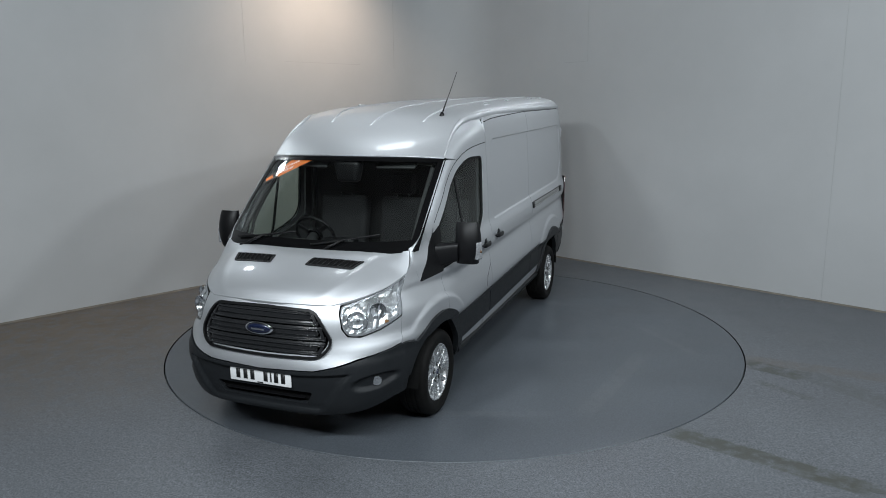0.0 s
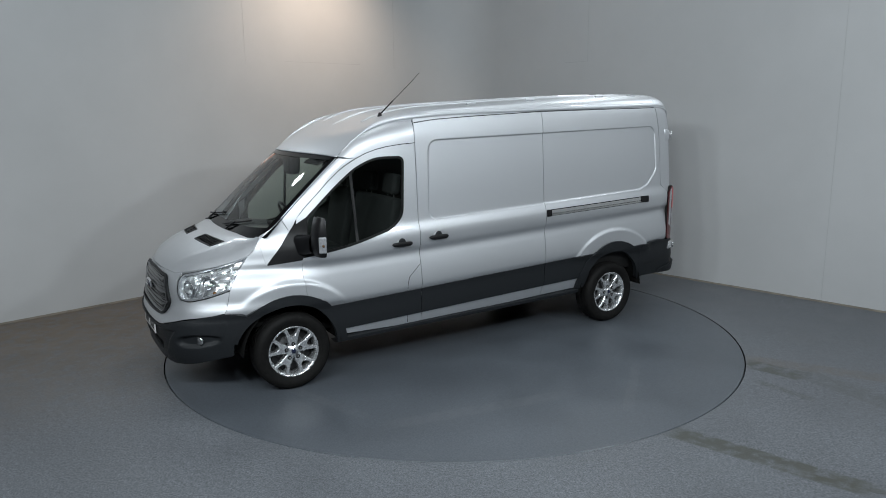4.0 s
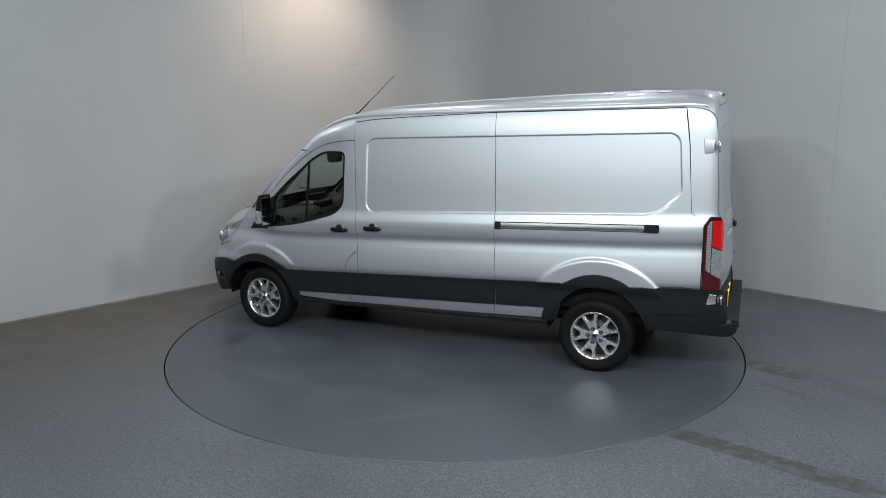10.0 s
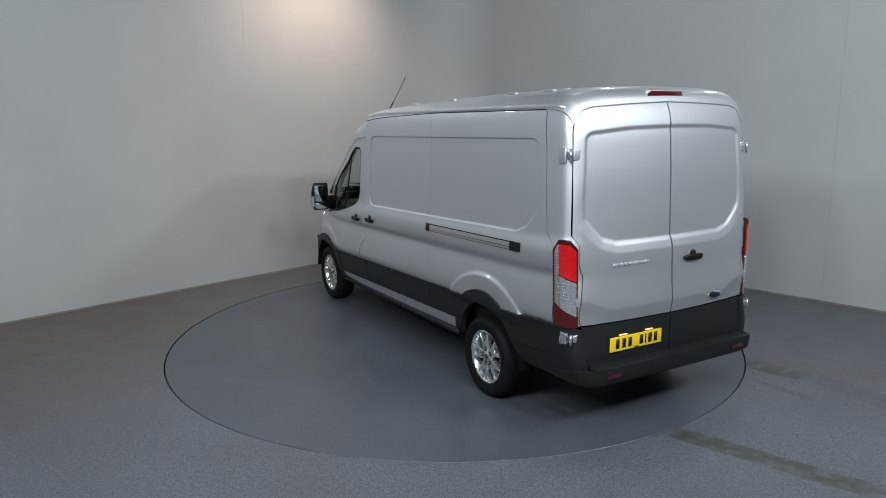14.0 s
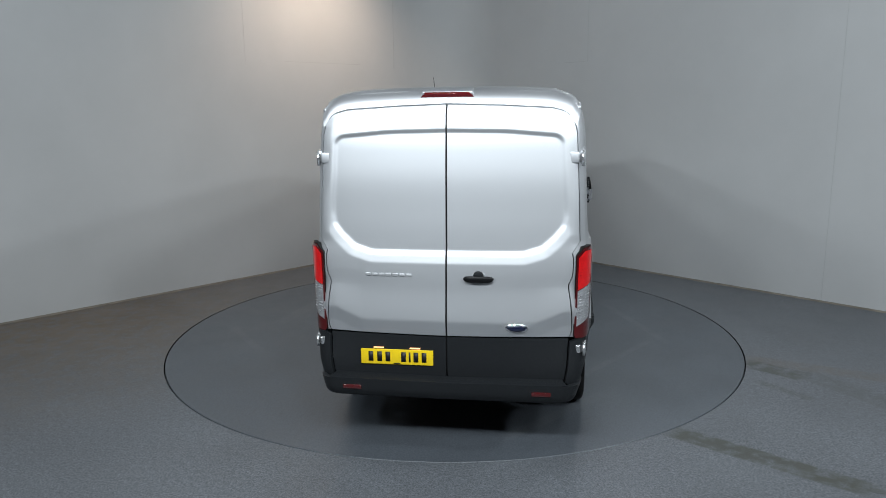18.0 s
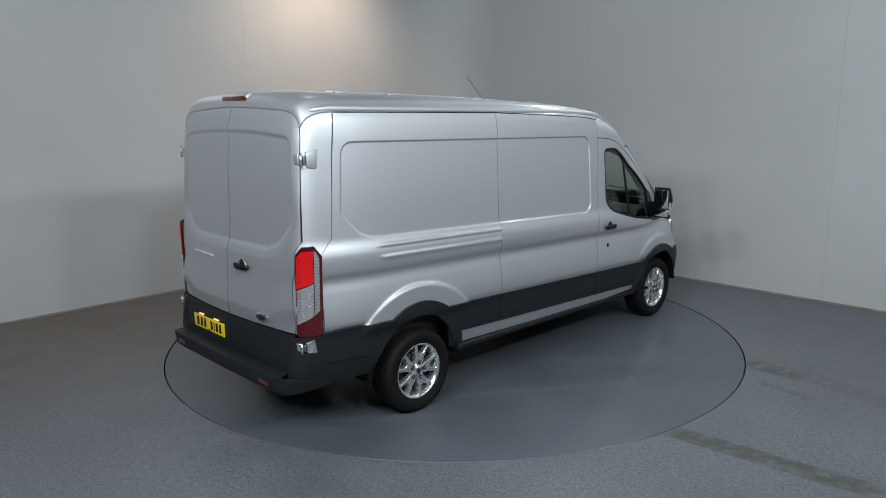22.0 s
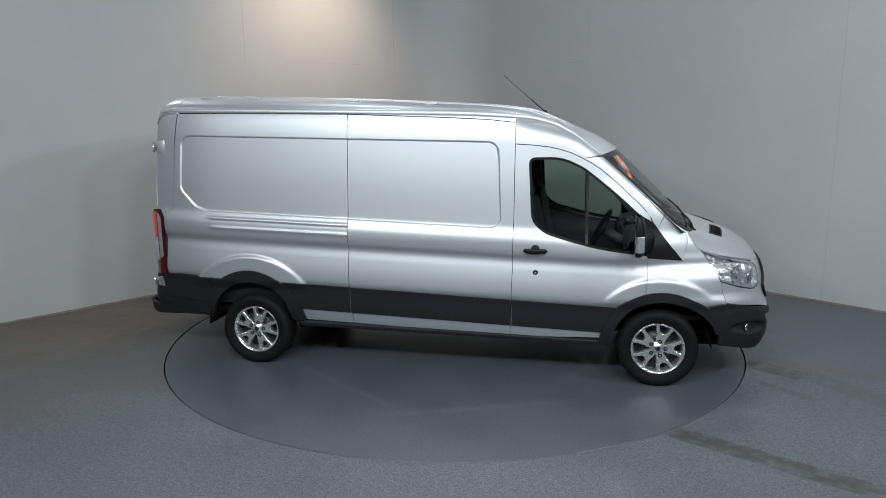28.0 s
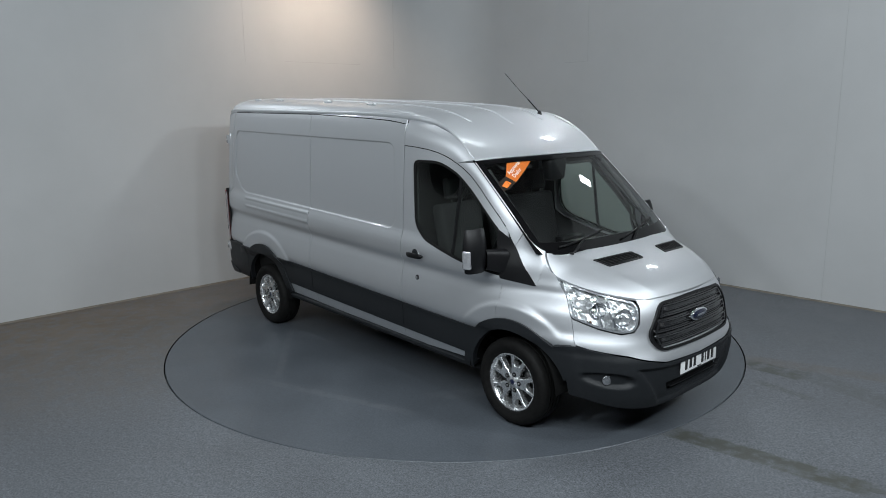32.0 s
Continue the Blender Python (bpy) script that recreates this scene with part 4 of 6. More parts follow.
def handle(parent, m, label="black bar door handle"):
    """A pull handle over a dished cup; faces +y in its own space."""
    cup = lathe_bm([(0.0, -0.002), (0.035, -0.001), (0.047, 0.0018), (0.052, 0.002), (0.052, -0.01)], 32)
    bmesh.ops.scale(cup, vec=(1.05, 1, 0.95), verts=cup.verts)
    h = new("door_handle")
    h.parent = parent
    h.matrix_local = m
    tagged(h, label)
    part("cup", cup, M_PAINT, h)
    bm = bmesh.new()
    rows = []
    for k in range(17):
        u = -1 + 2 * k / 16
        r = 0.021 * (1 - abs(u) ** 6) ** 0.5 + 0.002
        yy = 0.030 - 0.022 * abs(u) ** 4
        rows.append([(0.105 * u, yy + 0.011 * math.cos(a), r * math.sin(a)) for a in [2 * math.pi * q / 14 for q in range(15)]])
    bm = grid_bm(rows)
    bmesh.ops.remove_doubles(bm, verts=bm.verts, dist=1e-5)
    bmesh.ops.recalc_face_normals(bm, faces=bm.faces)
    part("grip", bm, M_BLACK, h)
    part("thumb_pad", moved(lathe_bm([(0.0, 0.008), (0.03, 0.007), (0.036, 0.004), (0.036, 0.0)], 24), Matrix.Translation((0, 0.002, 0.018))), M_CLAD, h)
    return h


def build_tail(van):
    zs = fine_cuts(0.3, 2.6, 0.045, [(0.86, 1.22, 0.012), (1.32, 1.70, 0.009), (2.15, 2.32, 0.006)])
    for side in (LEFT, RIGHT):
        sd, sw = t_at_y(0.866), t_at_y(0.936)
        mid = T_END + 0.0026
        top = [(sd, 1.45), (sw, 1.525), (t_at_y(0.934), 2.25), (t_at_y(0.922), 2.335), (t_at_y(0.875), 2.395), (t_at_y(0.78), 2.42), (t_at_y(0.4), 2.44), (mid, 2.452)]
        ss = fine_cuts(T_END, -2.4, 0.05, [(t_at_y(0.50), t_at_y(0.865), 0.011)])
        door = tail_sheet("rear_door", [(mid, 0.862), (sd, 0.868), *top], M_PAINT, van, side, step=0.05, gap=0.004, zcuts=zs, xcuts=ss, inward=Vector((-1.5, 0, 1.4)),
                          label="silver rear door with a recessed panel")
        tail_sheet("lower_cladding", [(mid, 0.535), (sd, 0.555), (sd, 0.863), (mid, 0.857)], M_CLAD, door, side, out=0.004, step=0.06, inward=Vector((-1.5, 0, 0.7)),
                   label="dark grey door foot cladding")
        # corner pillar and the header over the doors
        g = 0.004
        frame = [(t_at(-2.575, 2.405), 2.408), (t_at(-2.60, 2.25), 2.25), (t_at(-2.62, 2.10), 2.10), (t_at(-2.64, 1.8), 1.8), (t_at(-2.662, 1.53), 1.53), (t_at(-2.765, 1.43), 1.43), (t_at(-2.77, 0.87), 0.87), (sd + 0.004, 0.87)] + [(a + 0.004, b + 0.006) for a, b in top[:-1]] + \
                [(T_END + 0.0005, 2.458), (T_END + 0.0005, 2.49), (t_at_y(0.4), 2.475), (t_at_y(0.72), 2.455), (t_at_y(0.86), 2.435), (t_at_y(0.935), 2.415), (t_at(-2.70, 2.40), 2.405)]
        tail_sheet("rear_corner", frame, M_PAINT, van, side, gap=0, step=0.03, inward=Vector((-1.5, 0, 1.4)), label="silver rear corner pillar")
        # tail lamp, wrapped round the corner
        s0, s1 = t_at(-2.775, 1.1), t_at_y(0.877)
        def lamp_at(f, z, out, side=side):
            """f from the side edge (0) to the door edge (1)."""
            s = s0 + (s1 - s0) * f
            k = (z - 0.86) / 0.65
            return tail_skin(s, 0.90, side, out).lerp(tail_skin(s, 1.40, side, out + 0.006), k) + Vector((0, 0, z - (0.90 + 0.50 * k)))
        def lamp_piece(nm, outline, mat, parent, out, depth, label="", step=0.03):
            pts = [(f * 0.25, z) for f, z in outline]
            return part(nm, sheet(pts, lambda f, z: lamp_at(f / 0.25, z, out), step=step, gap=0.001, depth=depth, inward=Vector((-1.5, 0, 1.2))), mat, parent, label)
        lampo = [(0.0, 1.425), (0.0, 0.885), (0.07, 0.866), (0.93, 0.862), (1.0, 0.88), (1.0, 1.435), (0.72, 1.49), (0.30, 1.495)]
        lamp = lamp_piece("tail_lamp", lampo, M_RED, van, 0.010, 0.03, "tall red and clear tail lamp")
        lamp_piece("gasket", [(-0.03, 1.428), (-0.03, 0.88), (0.06, 0.860), (0.95, 0.858), (1.005, 0.875), (1.005, 1.438), (0.74, 1.498), (0.28, 1.502)], M_SEAL, lamp, 0.003, 0.03)
        lamp_piece("clear_strip", [(0.10, 1.42), (0.10, 1.045), (0.31, 1.015), (0.31, 1.47), (0.24, 1.47)], M_CLEAR, lamp, 0.0135, 0.006, "silvered clear lamp strip")
        lamp_piece("clear_lens", [(0.32, 1.245), (0.32, 1.012), (0.95, 0.945), (0.95, 1.195)], M_CLEAR, lamp, 0.0135, 0.006, "clear lens over a bright reflector")
        lamp_piece("brake_lens", [(0.32, 1.475), (0.32, 1.252), (0.95, 1.202), (0.95, 1.425), (0.72, 1.472)], M_RED_GLOW, lamp, 0.014, 0.006, "lit red lens")
        lamp_piece("dark_divider", [(0.315, 1.47), (0.315, 1.01), (0.335, 1.008), (0.335, 1.47)], M_RED, lamp, 0.0152, 0.004)
        for q in range(17):
            z = 1.05 + q * 0.0225
            lamp_piece("lens_rib", [(0.11, z), (0.30, z), (0.30, z + 0.006), (0.11, z + 0.006)], M_GALV, lamp, 0.0155, 0.003)
        for q in range(9):
            z = 1.02 + q * 0.022
            lamp_piece("lens_rib", [(0.34, z), (0.93, z - 0.02), (0.93, z - 0.015), (0.34, z + 0.005)], M_ALLOY, lamp, 0.0152, 0.003)
        for q in range(10):
            z = 1.255 + q * 0.02
            lamp_piece("lens_rib", [(0.35, z), (0.93, z - 0.012), (0.93, z - 0.0095), (0.35, z + 0.0025)], M_RED, lamp, 0.0156, 0.002)
        # hinges: a flared bracket on the side, a dark knuckle, a strap on the door
        for zc_, mat, dz in ((2.09, M_PAINT, 0.072), (0.785, M_ALLOY, 0.056)):
            p = tail_skin(t_at_y(0.948), zc_, side, 0.0) + (Vector((0, -side * 0.010, 0)) if mat is M_PAINT else Vector((-0.022, side * 0.006, 0)))
            hb = new("door_hinge")
            hb.parent = van
            tagged(hb, "silver flared strap hinge" if mat is M_PAINT else "bright metal lower hinge")
            bk = box_bm(p.x + 0.055, p.y + side * 0.028, p.z, 0.085, 0.03, dz * 2, 0.008)
            for v in bk.verts:
                if v.co.x < p.x + 0.05:
                    v.co.z = p.z + (v.co.z - p.z) * 0.72
            part("bracket", bk, mat, hb)
            part("knuckle", box_bm(p.x - 0.002, p.y + side * 0.020, p.z, 0.014, 0.030, dz * 0.85, 0.004), M_GALV, hb, "dark hinge knuckle")
            part("hinge_pin", moved(lathe_bm([(0.0, -dz * 0.7), (0.009, -dz * 0.7), (0.009, dz * 0.7), (0.0, dz * 0.7)], 16, "z"), Matrix.Translation((p.x - 0.026, p.y + side * 0.026, p.z))), M_ALLOY, hb)
            part("strap", box_bm(p.x - 0.020, p.y - side * 0.028, p.z + 0.004, 0.026, 0.062, dz * 1.05, 0.008), mat, hb)
    # dark rubber seal behind the meeting edges of the doors
    part("centre_seal", sheet([(T_END + 0.016, 0.60), (T_END - 0.016, 0.60), (T_END - 0.016, 2.44), (T_END + 0.016, 2.44)], lambda s, z: tail_skin(s, z, LEFT, -0.010), step=0.05, gap=0, depth=0.006, inward=Vector((-1.5, 0, 1.4))), M_SEAL, van, "black rubber door seal")
    # cap over the rear of the roof, down to the doors
    def head(y):
        return line_table(abs(y), [(0, 2.458), (0.4, 2.446), (0.78, 2.426), (0.875, 2.40), (0.922, 2.34), (0.936, 2.27)])
    rows = []
    for k in range(49):
        u = -1 + k / 24
        a = abs(u)
        e0 = ROOF_ROW(a)
        p0 = Vector((e0[0], math.copysign(e0[1], u), e0[2] + 0.003))
        yy = 0.930 * u
        s = t_at_y(abs(yy)) if a > 0.002 else T_END
        p2 = tail_skin(s, head(yy), LEFT, 0.004)
        p2.y = math.copysign(p2.y, u)
        p1 = Vector((p2.x + 0.012, p0.y * 0.6 + p2.y * 0.4 + math.copysign(0.012 * a ** 6, u), p0.z + 0.006))
        rows.append([p0 * (1 - v) ** 2 + p1 * (2 * v * (1 - v)) + p2 * v * v for v in [q / 12 for q in range(13)]])
    bm = grid_bm(rows)
    bmesh.ops.recalc_face_normals(bm, faces=bm.faces)
    if sum(f.normal.z for f in bm.faces) < 0:
        bmesh.ops.reverse_faces(bm, faces=bm.faces)
    thicken(bm, 0.012, lambda p: Vector((0.6, -0.3 * p.y, -1)))
    part("roof_cap", bm, M_PAINT, van, "silver rear roof cap")
    # handle, badges and plate on the doors
    p = tail_skin(2 * T_END - t_at_y(0.223), 1.277, LEFT)
    handle(van, Matrix.Translation((p.x + 0.002, -0.223, 1.277)) @ Matrix.Rotation(radians(90), 4, "Z"), "black bar handle on the rear door")
    p = tail_skin(2 * T_END - t_at_y(0.485), 0.935, LEFT)
    bd = part("rear_badge", moved(oval_bm(0.078, 0.032, 0.009), Matrix.Translation((p.x, -0.485, 0.935)) @ Matrix.Rotation(radians(180), 4, "Z")), M_CHROME, van, "blue oval badge with a chrome rim")
    part("badge_field", moved(oval_bm(0.066, 0.024, 0.012), Matrix.Translation((p.x, -0.485, 0.935)) @ Matrix.Rotation(radians(180), 4, "Z")), M_BLUE, bd)
    # the model name as a row of plain bright bars
    nb = new("name_strip")
    nb.parent = van
    tagged(nb, "row of plain chrome bars")
    for k in range(7):
        y = 0.555 - 0.049 * k
        p = tail_skin(t_at_y(max(0.0, y)), 1.292, LEFT)
        part("name_bar", box_bm(p.x - 0.003, y, 1.292, 0.012, 0.036, 0.018, 0.002), M_NAME, nb)
    px = tail_skin(t_at_y(0.36), 0.70, LEFT, 0.004).x - 0.008
    number_plate("rear_number_plate", van, Matrix.Translation((px, 0.355, 0.70)) @ Matrix.Rotation(radians(180), 4, "Z"), M_PLATE_Y, "yellow rear number plate with plain bars")
    for y in (0.225, 0.485):
        part("plate_lamp", box_bm(px + 0.001, y, 0.766, 0.012, 0.075, 0.009, 0.003), M_PLATE_LAMP, van, "small warm plate lamp")
    # high brake lamp in its cowl
    part("brake_lamp_cowl", moved(taper_bm(box_bm(0, 0, 0, 0.06, 0.44, 0.058, 0.016, 3), 0.80), Matrix.Translation((-2.778, 0, 2.522)) @ Matrix.Rotation(radians(-28), 4, "Y")), M_PAINT, van, "silver cowl")
    lens = box_bm(0, 0, 0, 0.02, 0.385, 0.046, 0.006, 2)
    lens = taper_bm(lens, 0.80)
    part("high_brake_lamp", moved(lens, Matrix.Translation((-2.818, 0, 2.509)) @ Matrix.Rotation(radians(-28), 4, "Y")), M_RED_HIGH, van, "dark red high brake lamp")
    # rear bumper with a step
    pts = []
    for side in (LEFT, RIGHT):
        tail_sheet("bumper_side", [(t_at(-2.335, 0.46), 0.46), (t_at(-2.75, 0.452), 0.452), (t_at_y(0.858), 0.56), (t_at_y(0.858), 0.71), (t_at_y(0.862), 0.845), (t_at_y(0.90), 0.86), (t_at(-2.765, 0.862), 0.862), (t_at(-2.62, 0.872), 0.872), (t_at(-2.305, 0.858), 0.855), (t_at(-2.305, 0.66), 0.66)],
                   M_CLAD, van, side, out=0.024, gap=0.001, step=0.04, depth=0.03, inward=Vector((-1.5, 0, 0.7)), label="dark grey bumper end")
        side_sheet("bumper_side_front", [(-2.302, 0.66), (-2.302, 0.856), (-2.14, 0.845), (-2.22, 0.75)], M_CLAD, van, side, out=0.022, gap=0, step=0.03, depth=0.03)
        # the crease's shade line, drawn as a thin black strip
        tail_sheet("bumper_crease_shade", [(t_at(-2.38, 0.605), 0.605), (t_at(-2.38, 0.611), 0.611), (t_at(-2.74, 0.637), 0.637), (t_at(-2.74, 0.631), 0.631)], M_BLACK, van, side, out=0.0255, gap=0, step=0.05, depth=0.004, inward=Vector((-1.5, 0, 0.7)))
    def bump(s, z):
        p = tail_skin(s, z, LEFT, 0.034)
        p.x -= 0.085 * smoothstep(0.955, 0.80, abs(p.y)) * (1 - 0.35 * smoothstep(0.47, 0.43, z))
        return p
    for side in (LEFT, RIGHT):
        part("bumper_reflector", box_bm(bump(t_at_y(0.66), 0.507).x - 0.002, side * 0.66, 0.507, 0.014, 0.13, 0.03, 0.004), M_RED, van, "red bumper reflector")
    ends = t_at(-2.70, 0.5)
    top = [(ends, 0.50), (t_at_y(0.93), 0.555), (t_at_y(0.80), 0.572), (T_END, 0.562)]
    low = [(ends, 0.452), (t_at_y(0.8), 0.43), (T_END, 0.425)]
    mir = lambda pts: [(2 * T_END - a, b) for a, b in pts[::-1]]
    part("rear_bumper", sheet(low + mir(low)[1:] + [(2 * T_END - a, b) for a, b in top] + top[::-1][1:], bump, step=0.03, gap=0, depth=0.03, inward=Vector((-1.5, 0, 0.5))), M_CLAD, van, "dark grey stepped rear bumper")
    rows = []
    for k in range(41):
        s = t_at_y(0.86) + (2 * T_END - 2 * t_at_y(0.86)) * k / 40
        zz = 0.572 - 0.010 * (1 - abs(k - 20) / 20)
        a, b = tail_skin(s, zz, LEFT, -0.01), bump(s, zz)
        rows.append([a + Vector((0, 0, 0.004)), a.lerp(b, 0.5) + Vector((0, 0, 0.002)), b])
    bm = grid_bm(rows)
    bmesh.ops.recalc_face_normals(bm, faces=bm.faces)
    part("bumper_step", bm, M_CLAD, van, "dark grey bumper step")


def build_nose(van):
    sy = s_at_y
    # painted front between and under the lamps
    lo = [(2.40, 0.765), (sy(0.84), 0.745), (sy(0.70), 0.71), (sy(0.58), 0.67), (sy(0.44), 0.635), (S_END, 0.615)]
    hi = [(2.40, 0.765), (s_at_x(2.372, 0.945), 0.945), (sy(0.80), 0.885), (sy(0.70), 0.852), (sy(0.628), 0.864), (sy(0.592), 0.92), (sy(0.582), 1.02), (sy(0.602), 1.084), (sy(0.53), 1.074), (sy(0.3), 1.078), (S_END, 1.080)]
    rev = lambda pts: [(2 * S_END - a, b) for a, b in pts[::-1][1:]]
    outline = lo + rev(lo)[:-1] + [(2 * S_END - 2.40, 0.765)] + [(2 * S_END - a, b) for a, b in hi[1:]] + hi[::-1][1:-1]
    hexa = [(sy(0.425), 1.058), (sy(0.540), 0.838), (sy(0.465), 0.722), (S_END, 0.706), (2 * S_END - sy(0.465), 0.722), (2 * S_END - sy(0.540), 0.838), (2 * S_END - sy(0.425), 1.058), (S_END, 1.070)]
    hexr = rounded(hexa, [0.05, 0.05, 0.06, 0.2, 0.06, 0.05, 0.05, 0.2])
    part("front_panel", sheet(outline, lambda s, z: skin(s, z), step=0.035, hole=inset_poly(hexr, 0.02)), M_PAINT, van, "silver front panel")
    gr = new("grille")
    gr.parent = van
    tagged(gr, "black slatted hexagonal grille")
    part("surround", sheet(hexr, lambda s, z: skin(s, z, LEFT, 0.022), hole=inset_poly(hexr, 0.018), step=0.03, gap=0, depth=0.05), M_BLACK, gr)
    part("backing", sheet(inset_poly(hexr, 0.015), lambda s, z: skin(s, z, LEFT, -0.035), step=0.08, gap=0, depth=0.0), M_UNDER, gr)
    # three long loops, each with a thin bar inside
    for z0, z1, z2, w0, w2 in ((0.752, 0.782, 0.812, 0.450, 0.480), (0.850, 0.884, 0.918, 0.488, 0.465), (0.956, 0.990, 1.024, 0.440, 0.408)):
        for z, w, h in ((z0, w0, 0.0080), (z1, (w0 + w2) / 2 - 0.035, 0.0035), (z2, w2, 0.0080)):
            a = sy(w)
            part("slat", sheet(rounded([(a, z - h), (2 * S_END - a, z - h), (2 * S_END - a, z + h), (a, z + h)], h, 3), lambda s, q, z=z, h=h: skin(s, q, LEFT, 0.006 + 0.012 * (1 - ((q - z) / (h * 1.05)) ** 2)), step=0.05, gap=0, depth=0.03,
                               zcuts=[z - h * 0.6, z, z + h * 0.6]), M_SLAT, gr)
        for m in (1, -1):
            lo_s, hi_s = (sy(w0), sy(w2)) if m == 1 else (2 * S_END - sy(w0), 2 * S_END - sy(w2))
            part("slat_end", sheet(rounded([(lo_s - 0.004, z0 - 0.009), (lo_s + m * 0.018, z0 - 0.009), (hi_s + m * 0.018, z2 + 0.009), (hi_s - 0.004, z2 + 0.009)], 0.008, 3), lambda s, q: skin(s, q, LEFT, 0.016), step=0.04, gap=0, depth=0.03), M_SLAT, gr)
    bx = skin(S_END, 0.905).x + 0.022
    bd = part("badge", moved(oval_bm(0.118, 0.047, 0.014), Matrix.Translation((bx, 0, 0.905))), M_CHROME, gr, "blue oval badge with a chrome rim")
    part("badge_field", moved(oval_bm(0.104, 0.037, 0.018), Matrix.Translation((bx, 0, 0.905))), M_BLUE, bd)
    part("badge_mark", box_bm(bx + 0.0265, 0, 0.905, 0.003, 0.11, 0.016, 0.001), M_CHROME, bd)
    # lamps
    for side in (LEFT, RIGHT):
        lo_ = rounded([(s_at_x(2.188, 1.219), 1.219), (s_at_x(2.285, 1.083), 1.083), (s_at_x(2.370, 0.947), 0.947), (sy(0.80), 0.888), (sy(0.70), 0.854), (sy(0.628), 0.866), (sy(0.595), 0.92), (sy(0.585), 1.02), (sy(0.612), 1.072), (sy(0.74), 1.108), (2.46, 1.158)],
                      [0.01, 0.02, 0.02, 0.05, 0.05, 0.04, 0.04, 0.03, 0.03, 0.1, 0.1])
        hl = new("headlamp")
        hl.parent = van
        tagged(hl, "large clear headlamp with bright reflectors")
        rnd = random.Random(11)
        lumps = [(2.30 + 0.72 * rnd.random(), 0.84 + 0.38 * rnd.random(), rnd.uniform(-1, 1)) for _ in range(60)]
        def bowl(s, z):
            i = min(range(60), key=lambda q: (lumps[q][0] - s) ** 2 + (lumps[q][1] - z) ** 2)
            return skin(s, z, side, -0.036 + 0.32 * lumps[i][2] * (s - lumps[i][0]) - 0.28 * lumps[(i * 7) % 60][2] * (z - lumps[i][1]))
        part("bowl", sheet(lo_, bowl, step=0.016, gap=0.004, depth=0.0), M_BOWL, hl, "bright faceted reflector", smooth=False)
        part("lamp_seal", sheet(lo_, lambda s, z: skin(s, z, side, -0.002), hole=inset_poly(lo_, 0.004), step=0.03, gap=0.0, depth=0.05), M_BLACK, hl, "black lamp seal")
        part("rim", sheet(inset_poly(lo_, 0.003), lambda s, z: skin(s, z, side, -0.004), hole=inset_poly(lo_, 0.018), step=0.03, gap=0.001, depth=0.05), M_CLEAR, hl, "bright lamp rim")
        ln = part("lens", sheet(lo_, lambda s, z: skin(s, z, side, 0.004), step=0.04, gap=0.002, depth=0.0), M_LENS, hl, "clear lamp lens")
        ln.visible_shadow = False
        part("indicator_bulb", moved(lathe_bm([(0.0, 0.016), (0.013, 0.010), (0.016, -0.01)], 14), Matrix.Translation(skin(sy(0.83), 0.925, side, -0.02))), M_AMBER, hl)
        for fy, z, r, squash in ((0.685, 0.962, 0.072, 0.95), (0.795, 1.010, 0.056, 1.05)):
            c = skin(sy(fy), z, side, -0.008)
            turn = Matrix.Translation(c) @ Matrix.Rotation(radians(side * (-74 if fy < 0.7 else -60)), 4, "Z") @ (Matrix.Identity(4) if side == LEFT else Matrix.Rotation(radians(180), 4, "Z"))
            dish = lathe_bm([(0.010, -0.050), (r * 0.45, -0.044), (r * 0.75, -0.026), (r * 0.95, -0.006), (r, 0.0), (r * 1.05, -0.004)], 36)
            bmesh.ops.scale(dish, vec=(1, 1, squash), verts=dish.verts)
            part("reflector_dish", moved(dish, turn), M_DISH, hl, "bright round reflector dish")
            part("bulb_shield", moved(lathe_bm([(0.0, -0.018), (0.010, -0.020), (0.013, -0.03), (0.013, -0.05)], 14), turn), M_GALV, hl)
        for f in (0.42, 0.60):
            s = 2.36 + (sy(0.60) - 2.36) * f
            part("reflector_ridge", tube_bm([skin(s - 0.02, 1.09 - 0.04 * f, side, -0.012), skin(s, 1.0, side, -0.016), skin(s + 0.03, 0.90, side, -0.012)], 0.008, 8), M_CLEAR, hl)
        for k in range(11):
            t = k / 10
            part("marker_dot", moved(lathe_bm([(0.0, 0.005), (0.006, 0.003), (0.007, 0.0)], 10), Matrix.Translation(skin(s_at_x(2.215, 1.185) + 0.11 * t, 1.185 - 0.23 * t, side, -0.006))), M_CLEAR, hl)
    # front bumper
    b_lo = [(2.20, 0.66), (2.262, 0.58), (2.295, 0.48), (2.305, 0.385), (2.45, 0.355), (sy(0.75), 0.315), (sy(0.5), 0.285), (S_END, 0.275)]
    b_hi = [(2.19, 0.715), (2.25, 0.74), (2.31, 0.755), (2.36, 0.762), (2.40, 0.763), (sy(0.84), 0.743), (sy(0.70), 0.708), (sy(0.58), 0.668), (sy(0.44), 0.633), (S_END, 0.613)]
    mirror_pts = lambda pts: [(2 * S_END - a, b) for a, b in pts[::-1]]
    outline = b_lo + mirror_pts(b_lo)[1:] + [(2 * S_END - a, b) for a, b in b_hi] + b_hi[::-1][1:]
    slot = rounded([(sy(0.37), 0.375), (sy(0.41), 0.468), (2 * S_END - sy(0.41), 0.468), (2 * S_END - sy(0.37), 0.375)], 0.025)
